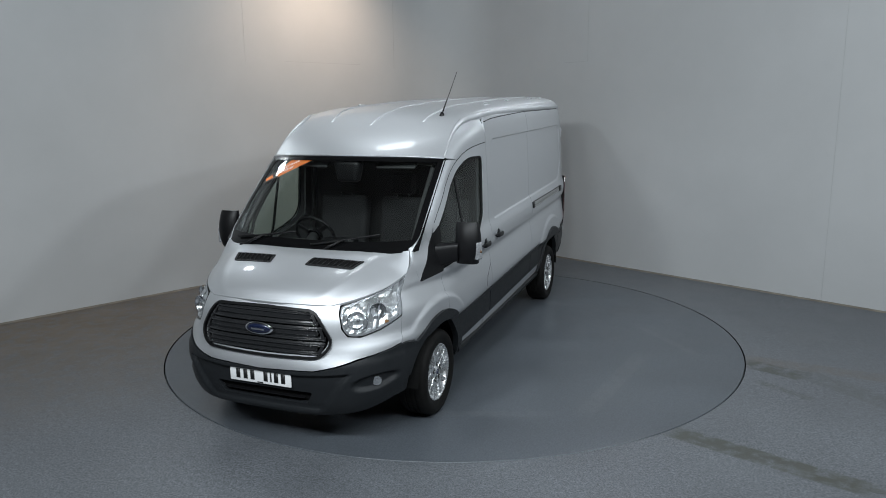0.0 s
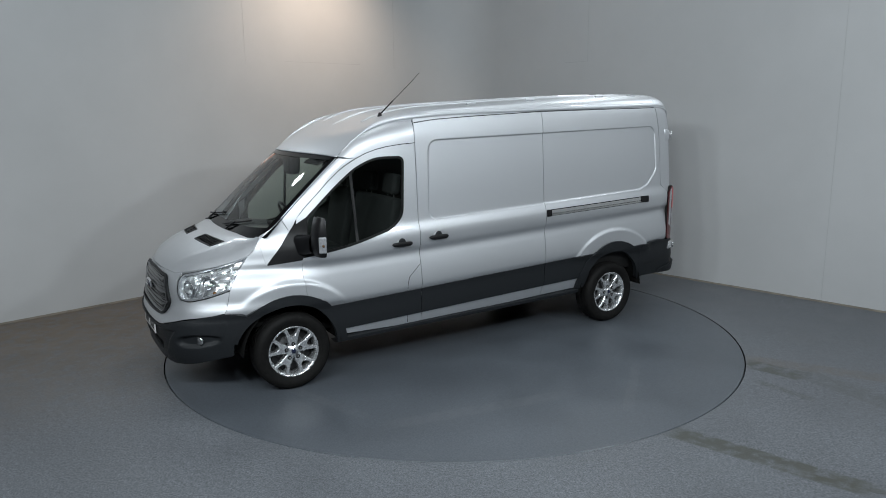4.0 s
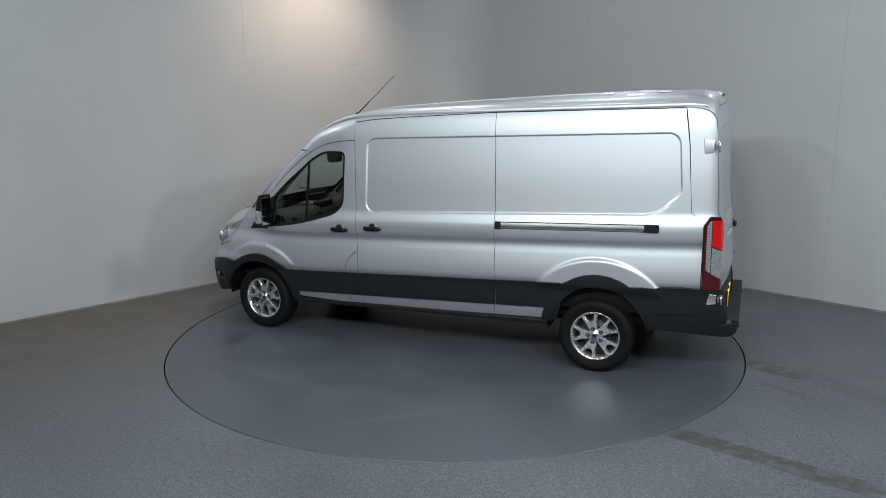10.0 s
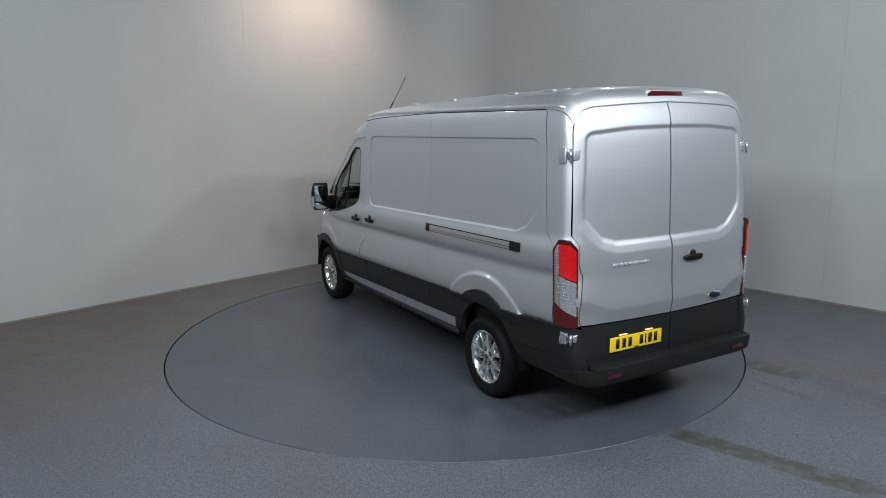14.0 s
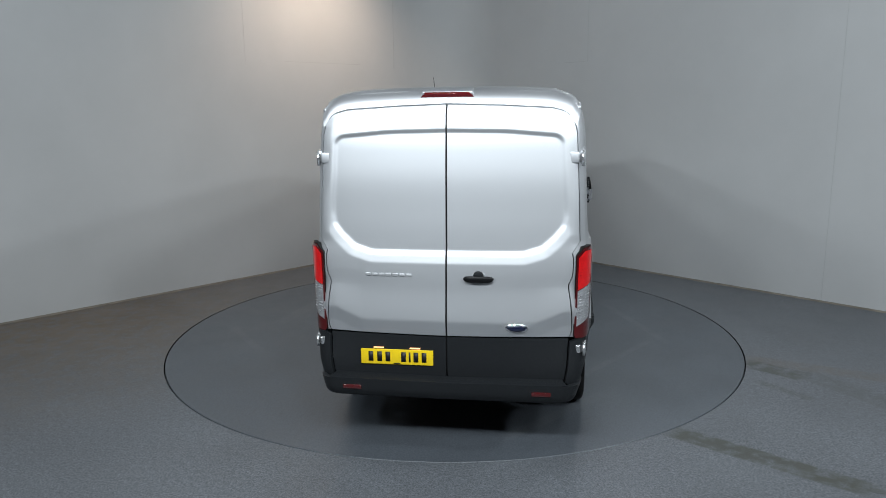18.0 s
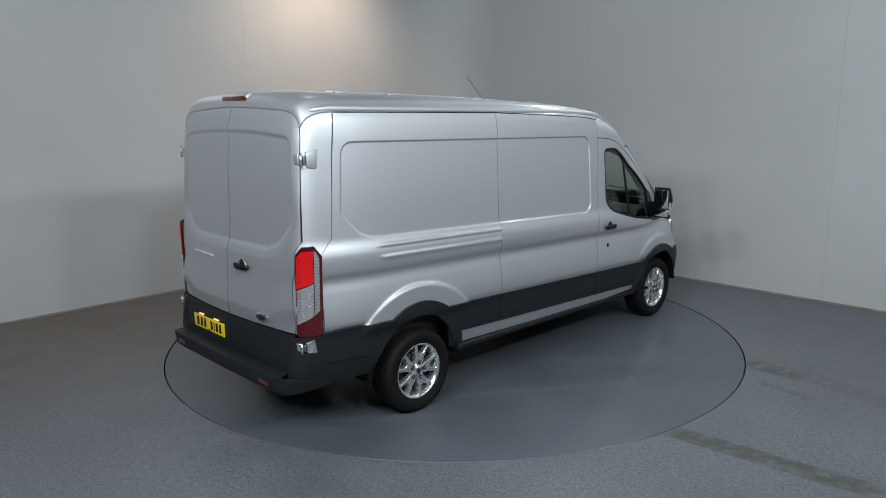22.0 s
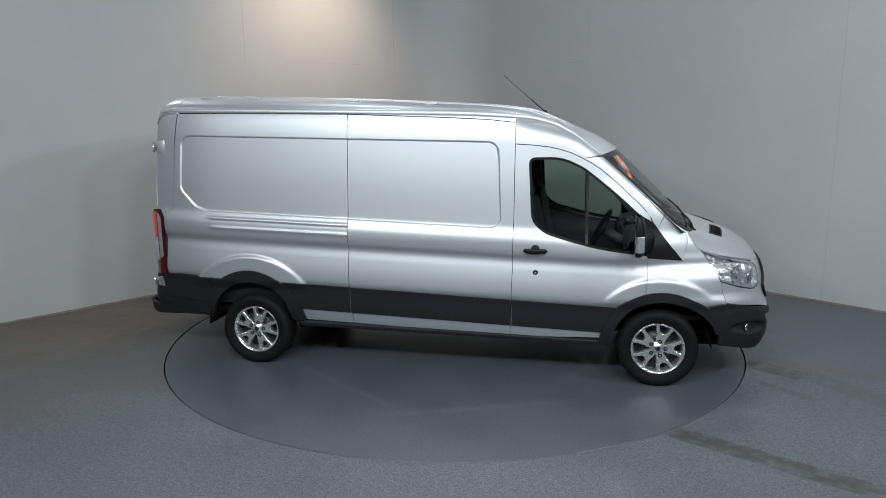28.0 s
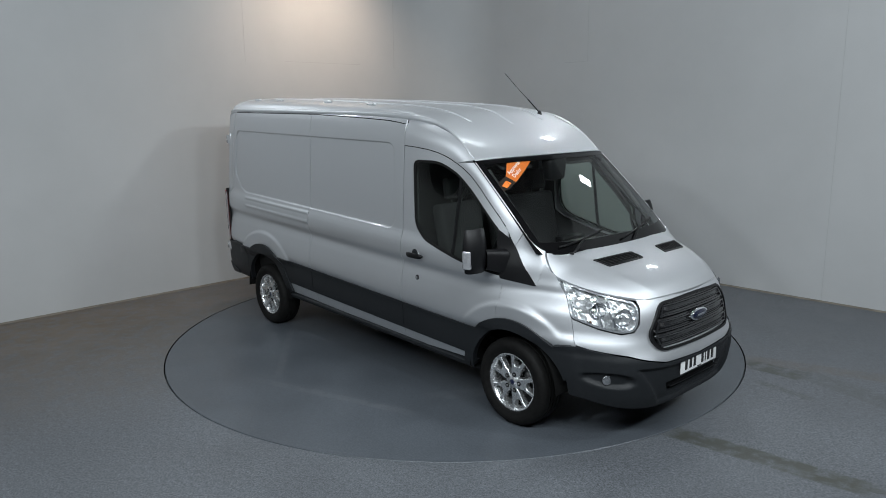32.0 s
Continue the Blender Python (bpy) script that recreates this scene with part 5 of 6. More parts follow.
    def bumper(s, z):
        # a shoulder under the painted panel and a recess for the plate
        o = 0.012 + 0.013 * smoothstep(2.42, 2.34, min(s, 2 * S_END - s))
        p = skin(s, z, LEFT, o)
        m = abs(p.y)
        # a wide tapered pocket holds the plate and the intake, with a proud corner on each side of it
        edge = 0.46 + 0.20 * (z - 0.33) / 0.27
        k = smoothstep(edge + 0.015, edge - 0.02, m) * smoothstep(0.600, 0.586, z - 0.06 * max(0.0, m - 0.3)) * smoothstep(0.315, 0.345, z)
        p.x -= 0.030 * k
        # scooped pocket round the fog lamp
        e = math.hypot((m - 0.80) / 0.115, (z - 0.535 - 0.12 * (m - 0.80)) / 0.055)
        q = smoothstep(1.05, 0.7, e)
        p.x -= 0.035 * q
        p.y -= math.copysign(0.020 * q, p.y)
        return p
    bp = part("front_bumper", sheet(outline, bumper, step=0.022, hole=slot, depth=0.03, zcuts=fine_cuts(0.27, 0.8, 0.016, [(0.572, 0.625, 0.006)])), M_CLAD, van, "dark grey moulded front bumper")
    part("intake", sheet(inset_poly(slot, -0.02), lambda s, z: skin(s, z, LEFT, -0.05), step=0.08, gap=0, depth=0), M_UNDER, bp)
    part("intake_bar", sheet([(sy(0.36), 0.418), (2 * S_END - sy(0.36), 0.418), (2 * S_END - sy(0.36), 0.426), (sy(0.36), 0.426)], lambda s, z: skin(s, z, LEFT, -0.015), step=0.05, gap=0, depth=0.02), M_BLACK, bp)
    for side in (LEFT, RIGHT):
        c = skin(sy(0.80), 0.53, side, -0.016)
        fl = lathe_bm([(0.0, 0.006), (0.02, 0.008), (0.03, 0.004), (0.036, 0.008), (0.036, -0.01)], 24)
        part("fog_lamp", moved(fl, Matrix.Translation(c) @ Matrix.Rotation(radians(-66 * side), 4, "Z") @ (Matrix.Identity(4) if side == LEFT else Matrix.Rotation(radians(180), 4, "Z"))), M_DISH, bp, "small round fog lamp")
    px = skin(S_END, 0.55).x
    number_plate("front_number_plate", van, Matrix.Translation((px - 0.006, 0, 0.553)), M_PLATE_W, "white front number plate with plain bars")


def build_cladding(van):
    def top(x):
        return line_table(x, [(-1.6, 0.83), (-0.9, 0.80), (0.6, 0.742), (1.53, 0.708)])
    def foot(x):
        return line_table(x, [(-1.45, 0.572), (-0.9, 0.552), (0.59, 0.50), (1.42, 0.473)])
    for side in (LEFT, RIGHT):
        for a, b in ((0.598, 1.52), (-0.903, 0.592), (-1.56, -0.909)):
            n = 8
            xs_ = [a + (b - a) * k / n for k in range(n + 1)]
            lo = [(x, foot(x)) for x in xs_]
            if b > 1:
                lo = [(x, foot(x)) for x in xs_ if x < 1.39] + [(1.395, 0.474), (1.375, 0.392), (1.46, 0.39), (1.475, 0.55)]
            if a < -1.5:
                lo = [(-1.545, 0.60), (-1.50, 0.45), (-1.40, 0.445), (-1.415, 0.571)] + [(x, foot(x)) for x in xs_ if x > -1.37]
            side_sheet("side_cladding", lo + [(x, top(x)) for x in xs_[::-1]], M_CLAD, van, side, out=0.012, gap=0.0012, step=0.035, depth=0.016, label="dark grey side cladding strip")
        # wheel arch trims
        cf = [radians(20 + 156 * k / 24) for k in range(25)]
        outer = [(WHEEL_X + 0.515 * math.cos(a), HUB_Z + 0.53 * math.sin(a)) for a in cf]
        inner = [(WHEEL_X + 0.425 * math.cos(a), HUB_Z + 0.445 * math.sin(a)) for a in cf]
        side_sheet("wheel_arch_trim", outer + inner[::-1], M_CLAD, van, side, out=0.022, gap=0, step=0.03, depth=0.05, label="dark grey wheel arch trim")
        cx = -WHEEL_X - 0.02
        cr = [radians(12 + 156 * k / 24) for k in range(25)]
        outer = [(cx + 0.545 * math.cos(a), HUB_Z + 0.605 * math.sin(a)) for a in cr]
        inner = [(cx + 0.445 * math.cos(a), HUB_Z + 0.49 * math.sin(a)) for a in cr]
        side_sheet("wheel_arch_trim", outer + inner[::-1], M_CLAD, van, side, out=0.022, gap=0, step=0.03, depth=0.05, label="dark grey wheel arch trim")
        # sill under the doors
        rows = []
        for k in range(31):
            x = 1.46 - 2.88 * k / 30
            zt = 0.405 - 0.0 + 0.018 * (1.46 - x) - 0.012
            rows.append([(x, side * w, z) for w, z in ((0.90, zt + 0.02), (0.955, zt + 0.004), (0.968, zt - 0.012), (0.958, zt - 0.045), (0.90, zt - 0.06), (0.80, zt - 0.05))])
        bm = grid_bm(rows)
        bmesh.ops.recalc_face_normals(bm, faces=bm.faces)
        sharpen(bm, 40)
        part("sill", bm, M_CLAD, van, "dark grey sill")


# ---- the van: fittings, wheels, cab ----
def build_fittings(van):
    # door handles and the lock cap
    for side in (LEFT, RIGHT):
        turn = Matrix.Identity(4) if side == LEFT else Matrix.Rotation(radians(180), 4, "Z")
        p = skin(0.806, 1.199, side, 0.0)
        handle(van, Matrix.Translation(p) @ turn)
    p = skin(0.413, 1.230, LEFT)
    handle(van, Matrix.Translation(p))
    p = skin(0.808, 1.0, RIGHT)
    cap = part("lock_cap", moved(lathe_bm([(0.0, 0.004), (0.018, 0.004), (0.024, 0.0), (0.026, -0.008)], 24), Matrix.Translation(p) @ Matrix.Rotation(radians(180), 4, "Z")), M_BLACK, van, "round black lock cap")
    part("lock_face", moved(lathe_bm([(0.0, 0.006), (0.010, 0.0055), (0.011, 0.003)], 16), Matrix.Translation(p) @ Matrix.Rotation(radians(180), 4, "Z")), M_CHROME, cap)
    # fuel flap seam on the nearside door pillar
    for a, b in (((0.612, 0.985), (0.735, 0.875)), ((0.735, 0.875), (0.752, 0.80)), ((0.752, 0.80), (0.735, 0.42))):
        d = Vector((b[0] - a[0], b[1] - a[1])).normalized()
        n = Vector((-d.y, d.x)) * 0.0025
        o = 0.0012 if b[1] > 0.7 else 0.0115
        if a[1] > 0.76:
            side_sheet("flap_seam", [(a[0] + n.x, a[1] + n.y), (a[0] - n.x, a[1] - n.y), (b[0] - n.x, b[1] - n.y), (b[0] + n.x, b[1] + n.y)], M_SEAL, van, LEFT, out=0.0012, gap=0, step=0.03, depth=0.002)
    # rail of the sliding door
    def zr(x):
        return 1.338 - 0.031 * (x + 0.92)
    xs_ = [-0.915 - (2.40 - 0.915) * k / 12 for k in range(13)]
    rail = side_sheet("door_rail", [(x, zr(x) - 0.034) for x in xs_] + [(x, zr(x) + 0.034) for x in xs_[::-1]], M_BLACK, van, LEFT, out=-0.004 + 0.006, gap=0, step=0.06, depth=0.012, label="black sliding-door rail with bright runners")
    for dz, h in ((0.018, 0.008), (-0.002, 0.006), (-0.021, 0.008)):
        side_sheet("runner", [(x, zr(x) + dz - h) for x in xs_[:-1]] + [(x, zr(x) + dz + h) for x in xs_[:-1][::-1]], M_RAIL, rail, LEFT, out=0.006, gap=0, step=0.08, depth=0.006)
    for x in (-0.94, -2.345):
        w = 0.03 if x > -1 else 0.062
        side_sheet("rail_end", rounded([(x - w, zr(x) - 0.036), (x + w, zr(x) - 0.036), (x + w, zr(x) + 0.036), (x - w, zr(x) + 0.036)], 0.01, 3), M_BLACK, rail, LEFT, out=0.012, gap=0, step=0.05, depth=0.014)
    # mirrors
    for side in (LEFT, RIGHT):
        mi = new("door_mirror")
        mi.parent = van
        tagged(mi, "black door mirror with a clear indicator lens")
        bm = bmesh.new()
        rows = []
        for k in range(13):
            v = k / 12
            z = 1.205 + 0.335 * v
            grow = min(1.0, (math.sin(math.pi * (0.06 + 0.88 * v)) ** 0.35))
            fwd = 0.10 * grow * (1 - 0.25 * v)
            yi, yo = 1.045 + 0.02 * (1 - grow), 1.245 - 0.03 * (1 - grow) + 0.015 * math.sin(math.pi * v)
            row = []
            for a in [math.pi * q / 10 for q in range(11)]:
                row.append((1.64 + fwd * math.sin(a) ** 0.7, side * ((yi + yo) / 2 - (yo - yi) / 2 * math.cos(a)), z))
            rows.append(row)
        bm = grid_bm(rows)
        bmesh.ops.holes_fill(bm, edges=[e for e in bm.edges if e.is_boundary])
        bmesh.ops.recalc_face_normals(bm, faces=bm.faces)
        sharpen(bm, 60)
        part("shell", bm, M_BLACK, mi)
        gl = part("mirror_glass", box_bm(1.632, side * 1.148, 1.415, 0.008, 0.155, 0.20, 0.003), M_CHROME, mi, "mirror glass")
        part("wide_glass", box_bm(1.632, side * 1.148, 1.262, 0.008, 0.155, 0.075, 0.003), M_CHROME, mi)
        part("glass_rim", box_bm(1.639, side * 1.148, 1.372, 0.012, 0.178, 0.325, 0.006), M_BLACK, mi)
        lens = bmesh.new()
        bmesh.ops.create_cube(lens, size=1)
        bmesh.ops.scale(lens, vec=(0.065, 0.05, 0.14), verts=lens.verts)
        bmesh.ops.bevel(lens, geom=lens.edges[:], offset=0.014, segments=3, profile=0.6, affect="EDGES")
        part("indicator", moved(lens, Matrix.Translation((1.668, side * 1.238, 1.315)) @ Matrix.Rotation(radians(-25 * side), 4, "Z")), M_CLEAR, mi, "clear indicator lens")
        part("indicator_bulb", moved(lathe_bm([(0, 0.012), (0.01, 0.008), (0.012, 0)], 12), Matrix.Translation((1.672, side * 1.262, 1.31))), M_AMBER_DARK, mi)
        rows = []
        for k in range(7):
            v = k / 6
            y, zc_, h, x, d = 0.93 + 0.16 * v, 1.275 + 0.03 * v, 0.095 - 0.02 * v, 1.76 - 0.07 * v, 0.055 - 0.012 * v
            rows.append([(x + d * math.copysign(abs(math.cos(a)) ** 0.6, math.cos(a)), side * y, zc_ + h * math.copysign(abs(math.sin(a)) ** 0.6, math.sin(a))) for a in [2 * math.pi * q / 20 for q in range(21)]])
        bm = grid_bm(rows)
        bmesh.ops.remove_doubles(bm, verts=bm.verts, dist=1e-5)
        bmesh.ops.recalc_face_normals(bm, faces=bm.faces)
        part("arm", bm, M_BLACK, mi)
    # roof aerial
    ae = new("roof_aerial")
    ae.parent = van
    tagged(ae, "thin black whip aerial")
    part("base", moved(lathe_bm([(0.0, 0.035), (0.012, 0.03), (0.02, 0.012), (0.024, 0.0), (0.024, -0.02)], 16, "z"), Matrix.Translation((0.79, 0.60, 2.362))), M_BLACK, ae)
    a, b = Vector((0.785, 0.60, 2.38)), Vector((0.345, 0.582, 2.765))
    part("sleeve", tube_bm([a, a.lerp(b, 0.32)], 0.0065, 10), M_BLACK, ae)
    part("whip", tube_bm([a.lerp(b, 0.3), a.lerp(b, 0.65) + Vector((0, 0, -0.004)), b], 0.003, 8), M_BLACK, ae)


def wheel_mesh_parts(wheel, hub_out):
    """Tyre, rim, spokes, nuts; the outer face looks along +y."""
    R = 0.345
    tyre = [(0.225, -0.10), (0.25, -0.112), (0.29, -0.118), (0.325, -0.108), (0.340, -0.088), (R, -0.06), (R, -0.045), (R - 0.007, -0.043), (R - 0.007, -0.036), (R, -0.034),
            (R, -0.006), (R - 0.007, -0.004), (R - 0.007, 0.004), (R, 0.006), (R, 0.034), (R - 0.007, 0.036), (R - 0.007, 0.043), (R, 0.045), (R, 0.06), (0.340, 0.088), (0.325, 0.108),
            (0.310, 0.1145), (0.300, 0.1185), (0.290, 0.118), (0.262, 0.1165), (0.258, 0.113), (0.25, 0.112), (0.232, 0.104), (0.225, 0.095)]
    tb = lathe_bm(tyre, 72)
    sharpen(tb, 50)
    ty = part("tyre", tb, M_RUBBER, wheel, "black rubber tyre")
    rim = [(0.20, -0.10), (0.205, -0.02), (0.195, 0.03), (0.205, 0.075), (0.213, 0.092), (0.222, 0.100), (0.229, 0.101), (0.231, 0.094), (0.225, 0.088)]
    rb = lathe_bm(rim, 72)
    rm = part("rim", rb, M_ALLOY, wheel, "bright alloy rim")
    # near-black barrel: the shade between the spokes is put into its colour
    part("barrel", lathe_bm([(0.199, -0.10), (0.196, 0.0), (0.19, 0.01), (0.06, -0.01), (0.0, -0.01)], 48), M_ALLOY_SHADE, wheel)
    # brake disc seen between the spokes
    part("brake_disc", lathe_bm([(0.07, 0.012), (0.135, 0.012), (0.135, 0.002), (0.07, 0.002)], 40), M_BRAKE, wheel)
    # five broad spokes, each forked at the rim
    for k in range(5):
        a0 = 2 * math.pi * k / 5 + math.pi / 2
        ring = [(0.040, 0.022), (0.080, 0.042), (0.112, 0.045)]
        outline = [(r, -w) for r, w in ring] + [(0.160, -0.062), (0.213, -0.083), (0.217, -0.053), (0.167, -0.034), (0.147, -0.024), (0.138, -0.010)]
        outline += [(r, -w) for r, w in outline[::-1]]
        bm = bmesh.new()
        lows = [bm.verts.new((r, 0.045, w)) for r, w in inset_poly(outline, -0.003)]
        mids = [bm.verts.new((r, 0.082 + 0.004 * (r / 0.2) ** 3, w)) for r, w in outline]
        tops = [bm.verts.new((r, 0.0875 + 0.003 * (r / 0.2) ** 3, w)) for r, w in inset_poly(outline, 0.005)]
        nn = len(outline)
        for q in range(nn):
            r = (q + 1) % nn
            bm.faces.new((lows[q], lows[r], mids[r], mids[q]))
            bm.faces.new((mids[q], mids[r], tops[r], tops[q]))
        cap = bm.faces.new(tops)
        cap.normal_update()
        bmesh.ops.triangulate(bm, faces=[cap])
        bmesh.ops.rotate(bm, cent=(0, 0, 0), matrix=Matrix.Rotation(-a0, 3, "Y"), verts=bm.verts)
        bmesh.ops.recalc_face_normals(bm, faces=bm.faces)
        sharpen(bm, 25)
        part("spoke", bm, M_ALLOY, wheel)
    hubp = [(0.0, 0.0915), (0.032, 0.0915), (0.034, 0.0885), (0.060, 0.0865), (0.066, 0.078), (0.068, 0.045)]
    part("hub", lathe_bm(hubp, 40), M_ALLOY, wheel)
    cp = part("hub_cap", lathe_bm([(0.0, 0.0965), (0.019, 0.0955), (0.022, 0.092), (0.022, 0.085)], 28), M_BLUE, wheel, "dark blue hub cap")
    for k in range(5):
        a = -(2 * math.pi * k / 5 + math.pi / 2)
        m = Matrix.Translation((0.066 * math.cos(a), 0, 0.066 * math.sin(-a)))
        # raised black disc drawn as the shade inside a nut hole
        part("nut_well_shade", moved(lathe_bm([(0.0, 0.0895), (0.014, 0.0895), (0.0165, 0.0915), (0.018, 0.088)], 18), m), M_UNDER, wheel)
        part("wheel_nut", moved(lathe_bm([(0.0, 0.098), (0.007, 0.097), (0.009, 0.094), (0.009, 0.088)], 6), m), M_GALV, wheel)


def build_wheels(van):
    first = None
    for x, side, turn in ((WHEEL_X, LEFT, 0), (-WHEEL_X, LEFT, 17), (WHEEL_X, RIGHT, 200), (-WHEEL_X, RIGHT, 131)):
        y = 0.872 if x > 0 else 0.885
        m = Matrix.Translation((x, side * y, 0.345)) @ Matrix.Rotation(0 if side == LEFT else math.pi, 4, "Z") @ Matrix.Rotation(radians(turn), 4, "Y")
        if first is None:
            first = new("road_wheel")
            first.parent = van
            tagged(first, "black tyre on a bright five-spoke alloy wheel")
            wheel_mesh_parts(first, 0)
            first.matrix_basis = m
        else:
            copy_thing(first, m)
    # arches, axles and floor below
    for x in (WHEEL_X, -WHEEL_X - 0.02):
        for side in (LEFT, RIGHT):
            rx, rz = (0.445, 0.47) if x > 0 else (0.47, 0.51)
            rows = []
            for k in range(25):
                a = radians(4 + 172 * k / 24)
                rows.append([(x + rx * math.cos(a), side * y, HUB_Z + rz * math.sin(a)) for y in (0.985, 0.9, 0.75, 0.60)])
            bm = grid_bm(rows)
            bmesh.ops.recalc_face_normals(bm, faces=bm.faces)
            part("wheel_arch_liner", bm, M_UNDER, van, "black wheel arch liner")
            if x > 0:
                part("suspension_strut", tube_bm([(x, side * 0.66, 0.36), (x - 0.02, side * 0.62, 0.80)], 0.045, 14), M_UNDER, van)
    part("underbody", box_bm(-0.35, 0, 0.50, 4.0, 1.56, 0.14, 0.03), M_UNDER, van, "black underbody")
    part("rear_underbody", box_bm(-2.62, 0, 0.60, 0.60, 1.60, 0.12, 0.03), M_UNDER, van)
    part("front_underbody", box_bm(2.35, 0, 0.44, 0.74, 1.24, 0.12, 0.03), M_UNDER, van)
    # unseen plate, added to keep light off the floor below the bumper
    part("nose_light_block", box_bm(2.18, 0, 0.32, 0.80, 1.30, 0.03, 0.01), M_UNDER, van, "black plate added to block light under the nose")
    part("rear_axle", tube_bm([(-WHEEL_X, -0.80, 0.345), (-WHEEL_X, -0.1, 0.345), (-WHEEL_X, 0.1, 0.345), (-WHEEL_X, 0.80, 0.345)], 0.05, 14, [0.045, 0.055, 0.09, 0.045][:4]), M_UNDER, van, "black rear axle")
    for side in (LEFT, RIGHT):
        part("leaf_spring", tube_bm([(-1.22, side * 0.58, 0.46), (-1.5, side * 0.58, 0.39), (-1.875, side * 0.58, 0.37), (-2.3, side * 0.58, 0.40), (-2.6, side * 0.58, 0.47)], 0.028, 8), M_UNDER, van)
        part("rear_damper", tube_bm([(-1.80, side * 0.50, 0.36), (-1.60, side * 0.48, 0.62)], 0.03, 12), M_UNDER, van)
        part("mud_flap", box_bm(-2.36, side * 0.84, 0.475, 0.012, 0.22, 0.16, 0.004), M_RUBBER, van, "black rubber mud flap")
        part("frame_rail", box_bm(-0.4, side * 0.52, 0.40, 3.6, 0.08, 0.10, 0.01), M_UNDER, van)
    part("exhaust_pipe", tube_bm([(0.6, 0.35, 0.36), (-1.2, 0.40, 0.36), (-1.6, 0.42, 0.47), (-2.2, 0.42, 0.47), (-2.6, 0.45, 0.42), (-2.88, 0.46, 0.41)], 0.03, 14), M_UNDER, van, "black exhaust pipe")


def build_cab(van):
    # dark backing shell, added behind the load-bay panels, keeps the body shut
    xs_ = [-2.72 + 3.24 * k / 27 for k in range(28)]
    rows = []
    for x in xs_:
        row = [(x, -0.84, 0.56)]
        for z in (0.75, 0.95, 1.2, 1.45, 1.8, 2.1, 2.26, 2.32):
            row.append((x, -(half_width(x, z, LEFT, False) - 0.06 - 0.05 * smoothstep(-2.3, -2.8, x)), z))
        row += [(x, -0.70, 2.365), (x, -0.35, 2.38), (x, 0, 2.385)]
        row += [(a, -b, c) for a, b, c in row[-2::-1]]
        rows.append(row)
    bm = grid_bm(rows)
    for r in (rows[0], rows[-1]):
        bm.faces.new([bm.verts.new(p) for p in r])
    bmesh.ops.remove_doubles(bm, verts=bm.verts, dist=1e-4)
    bmesh.ops.recalc_face_normals(bm, faces=bm.faces)
    part("load_bay_backing", bm, M_PLY, van, "dark backing shell added inside the load bay")
    # headlining under the cab roof
    rows = []
    for x, w, z in ((0.5, 0.84, 2.36), (0.8, 0.82, 2.28), (1.05, 0.79, 2.15), (1.25, 0.75, 2.03), (1.36, 0.73, 1.95)):
        rows.append([(x + 0.03 * (1 - u * u), w * u, z + 0.03 * (1 - u * u)) for u in [-1 + k / 6 for k in range(13)]])
    part("headlining", grid_bm(rows), M_TRIM, van, "grey headlining")
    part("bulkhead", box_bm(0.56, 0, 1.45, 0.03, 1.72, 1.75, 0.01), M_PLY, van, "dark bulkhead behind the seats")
    part("cab_floor", box_bm(1.4, 0, 0.60, 1.75, 1.70, 0.04, 0.01), M_UNDER, van)
    for side in (LEFT, RIGHT):
        opening = [(0.75, 1.40), (0.72, 2.02), (1.02, 2.03), (1.22, 1.93), (1.50, 1.70), (1.79, 1.44), (1.775, 1.15), (1.27, 1.215), (0.86, 1.33)]
        outline = [(0.60, 2.13), (0.58, 0.60), (1.46, 0.62), (1.75, 0.85), (1.86, 1.30), (1.78, 1.52), (1.24, 1.99), (1.05, 2.08)]
        card = sheet(outline, lambda s, z: skin(s, z, side, -0.05), hole=opening, step=0.06, gap=0, depth=0.02)
        part("door_card", card, M_DASH, van, "dark inner door card")
        # inner pillar lining
        a, b = Vector((1.42, side * 0.76, 1.93)), Vector((1.97, side * 0.80, 1.36))
        part("pillar_lining", tube_bm([a, a.lerp(b, 0.5) + Vector((0.01, 0, 0.01)), b], 0.022, 10), M_DASH, van)
    # dashboard
    rows = []
    for k in range(25):
        u = -1 + k / 12
        y = 0.86 * u
        hump = 0.045 * math.exp(-((y + 0.42) / 0.22) ** 2)
        mid = 0.03 * math.exp(-((y) / 0.25) ** 2)
        rows.append([(x, y, z) for x, z in ((2.10, 1.26), (1.95, 1.275 + mid), (1.72, 1.29 + hump + mid), (1.62, 1.27 + hump + mid), (1.57, 1.18 + hump * 0.5), (1.60, 1.0), (1.72, 0.85), (1.80, 0.62))])
    bm = grid_bm(rows)
    bmesh.ops.recalc_face_normals(bm, faces=bm.faces)
    dash = part("dashboard", bm, M_DASH, van, "dark moulded dashboard")
    part("screen_binnacle", box_bm(1.66, 0.0, 1.30, 0.10, 0.30, 0.10, 0.02), M_BLACK, dash)
    # pale plate drawn in place of a light reflection over the dashboard
    part("dash_reflection_plate", moved(box_bm(0, 0, 0, 0.20, 0.26, 0.002, 0), Matrix.Translation((1.82, 0.05, 1.325))), M_TRIM, dash, "pale plate standing in for a light reflection on the dashboard")
    for y in (-0.72, -0.2, 0.2, 0.72):
        part("air_vent", moved(lathe_bm([(0.0, 0.0), (0.045, 0.004), (0.052, 0.008), (0.055, 0.0)], 20), Matrix.Translation((1.585, y, 1.19)) @ Matrix.Rotation(radians(90), 4, "Z")), M_BLACK, dash)
    # steering wheel on the offside
    st = new("steering_wheel")
    st.parent = van
    tagged(st, "black three-spoke steering wheel")
    m = Matrix.Translation((1.37, -0.43, 1.31)) @ Matrix.Rotation(radians(-62), 4, "Y")
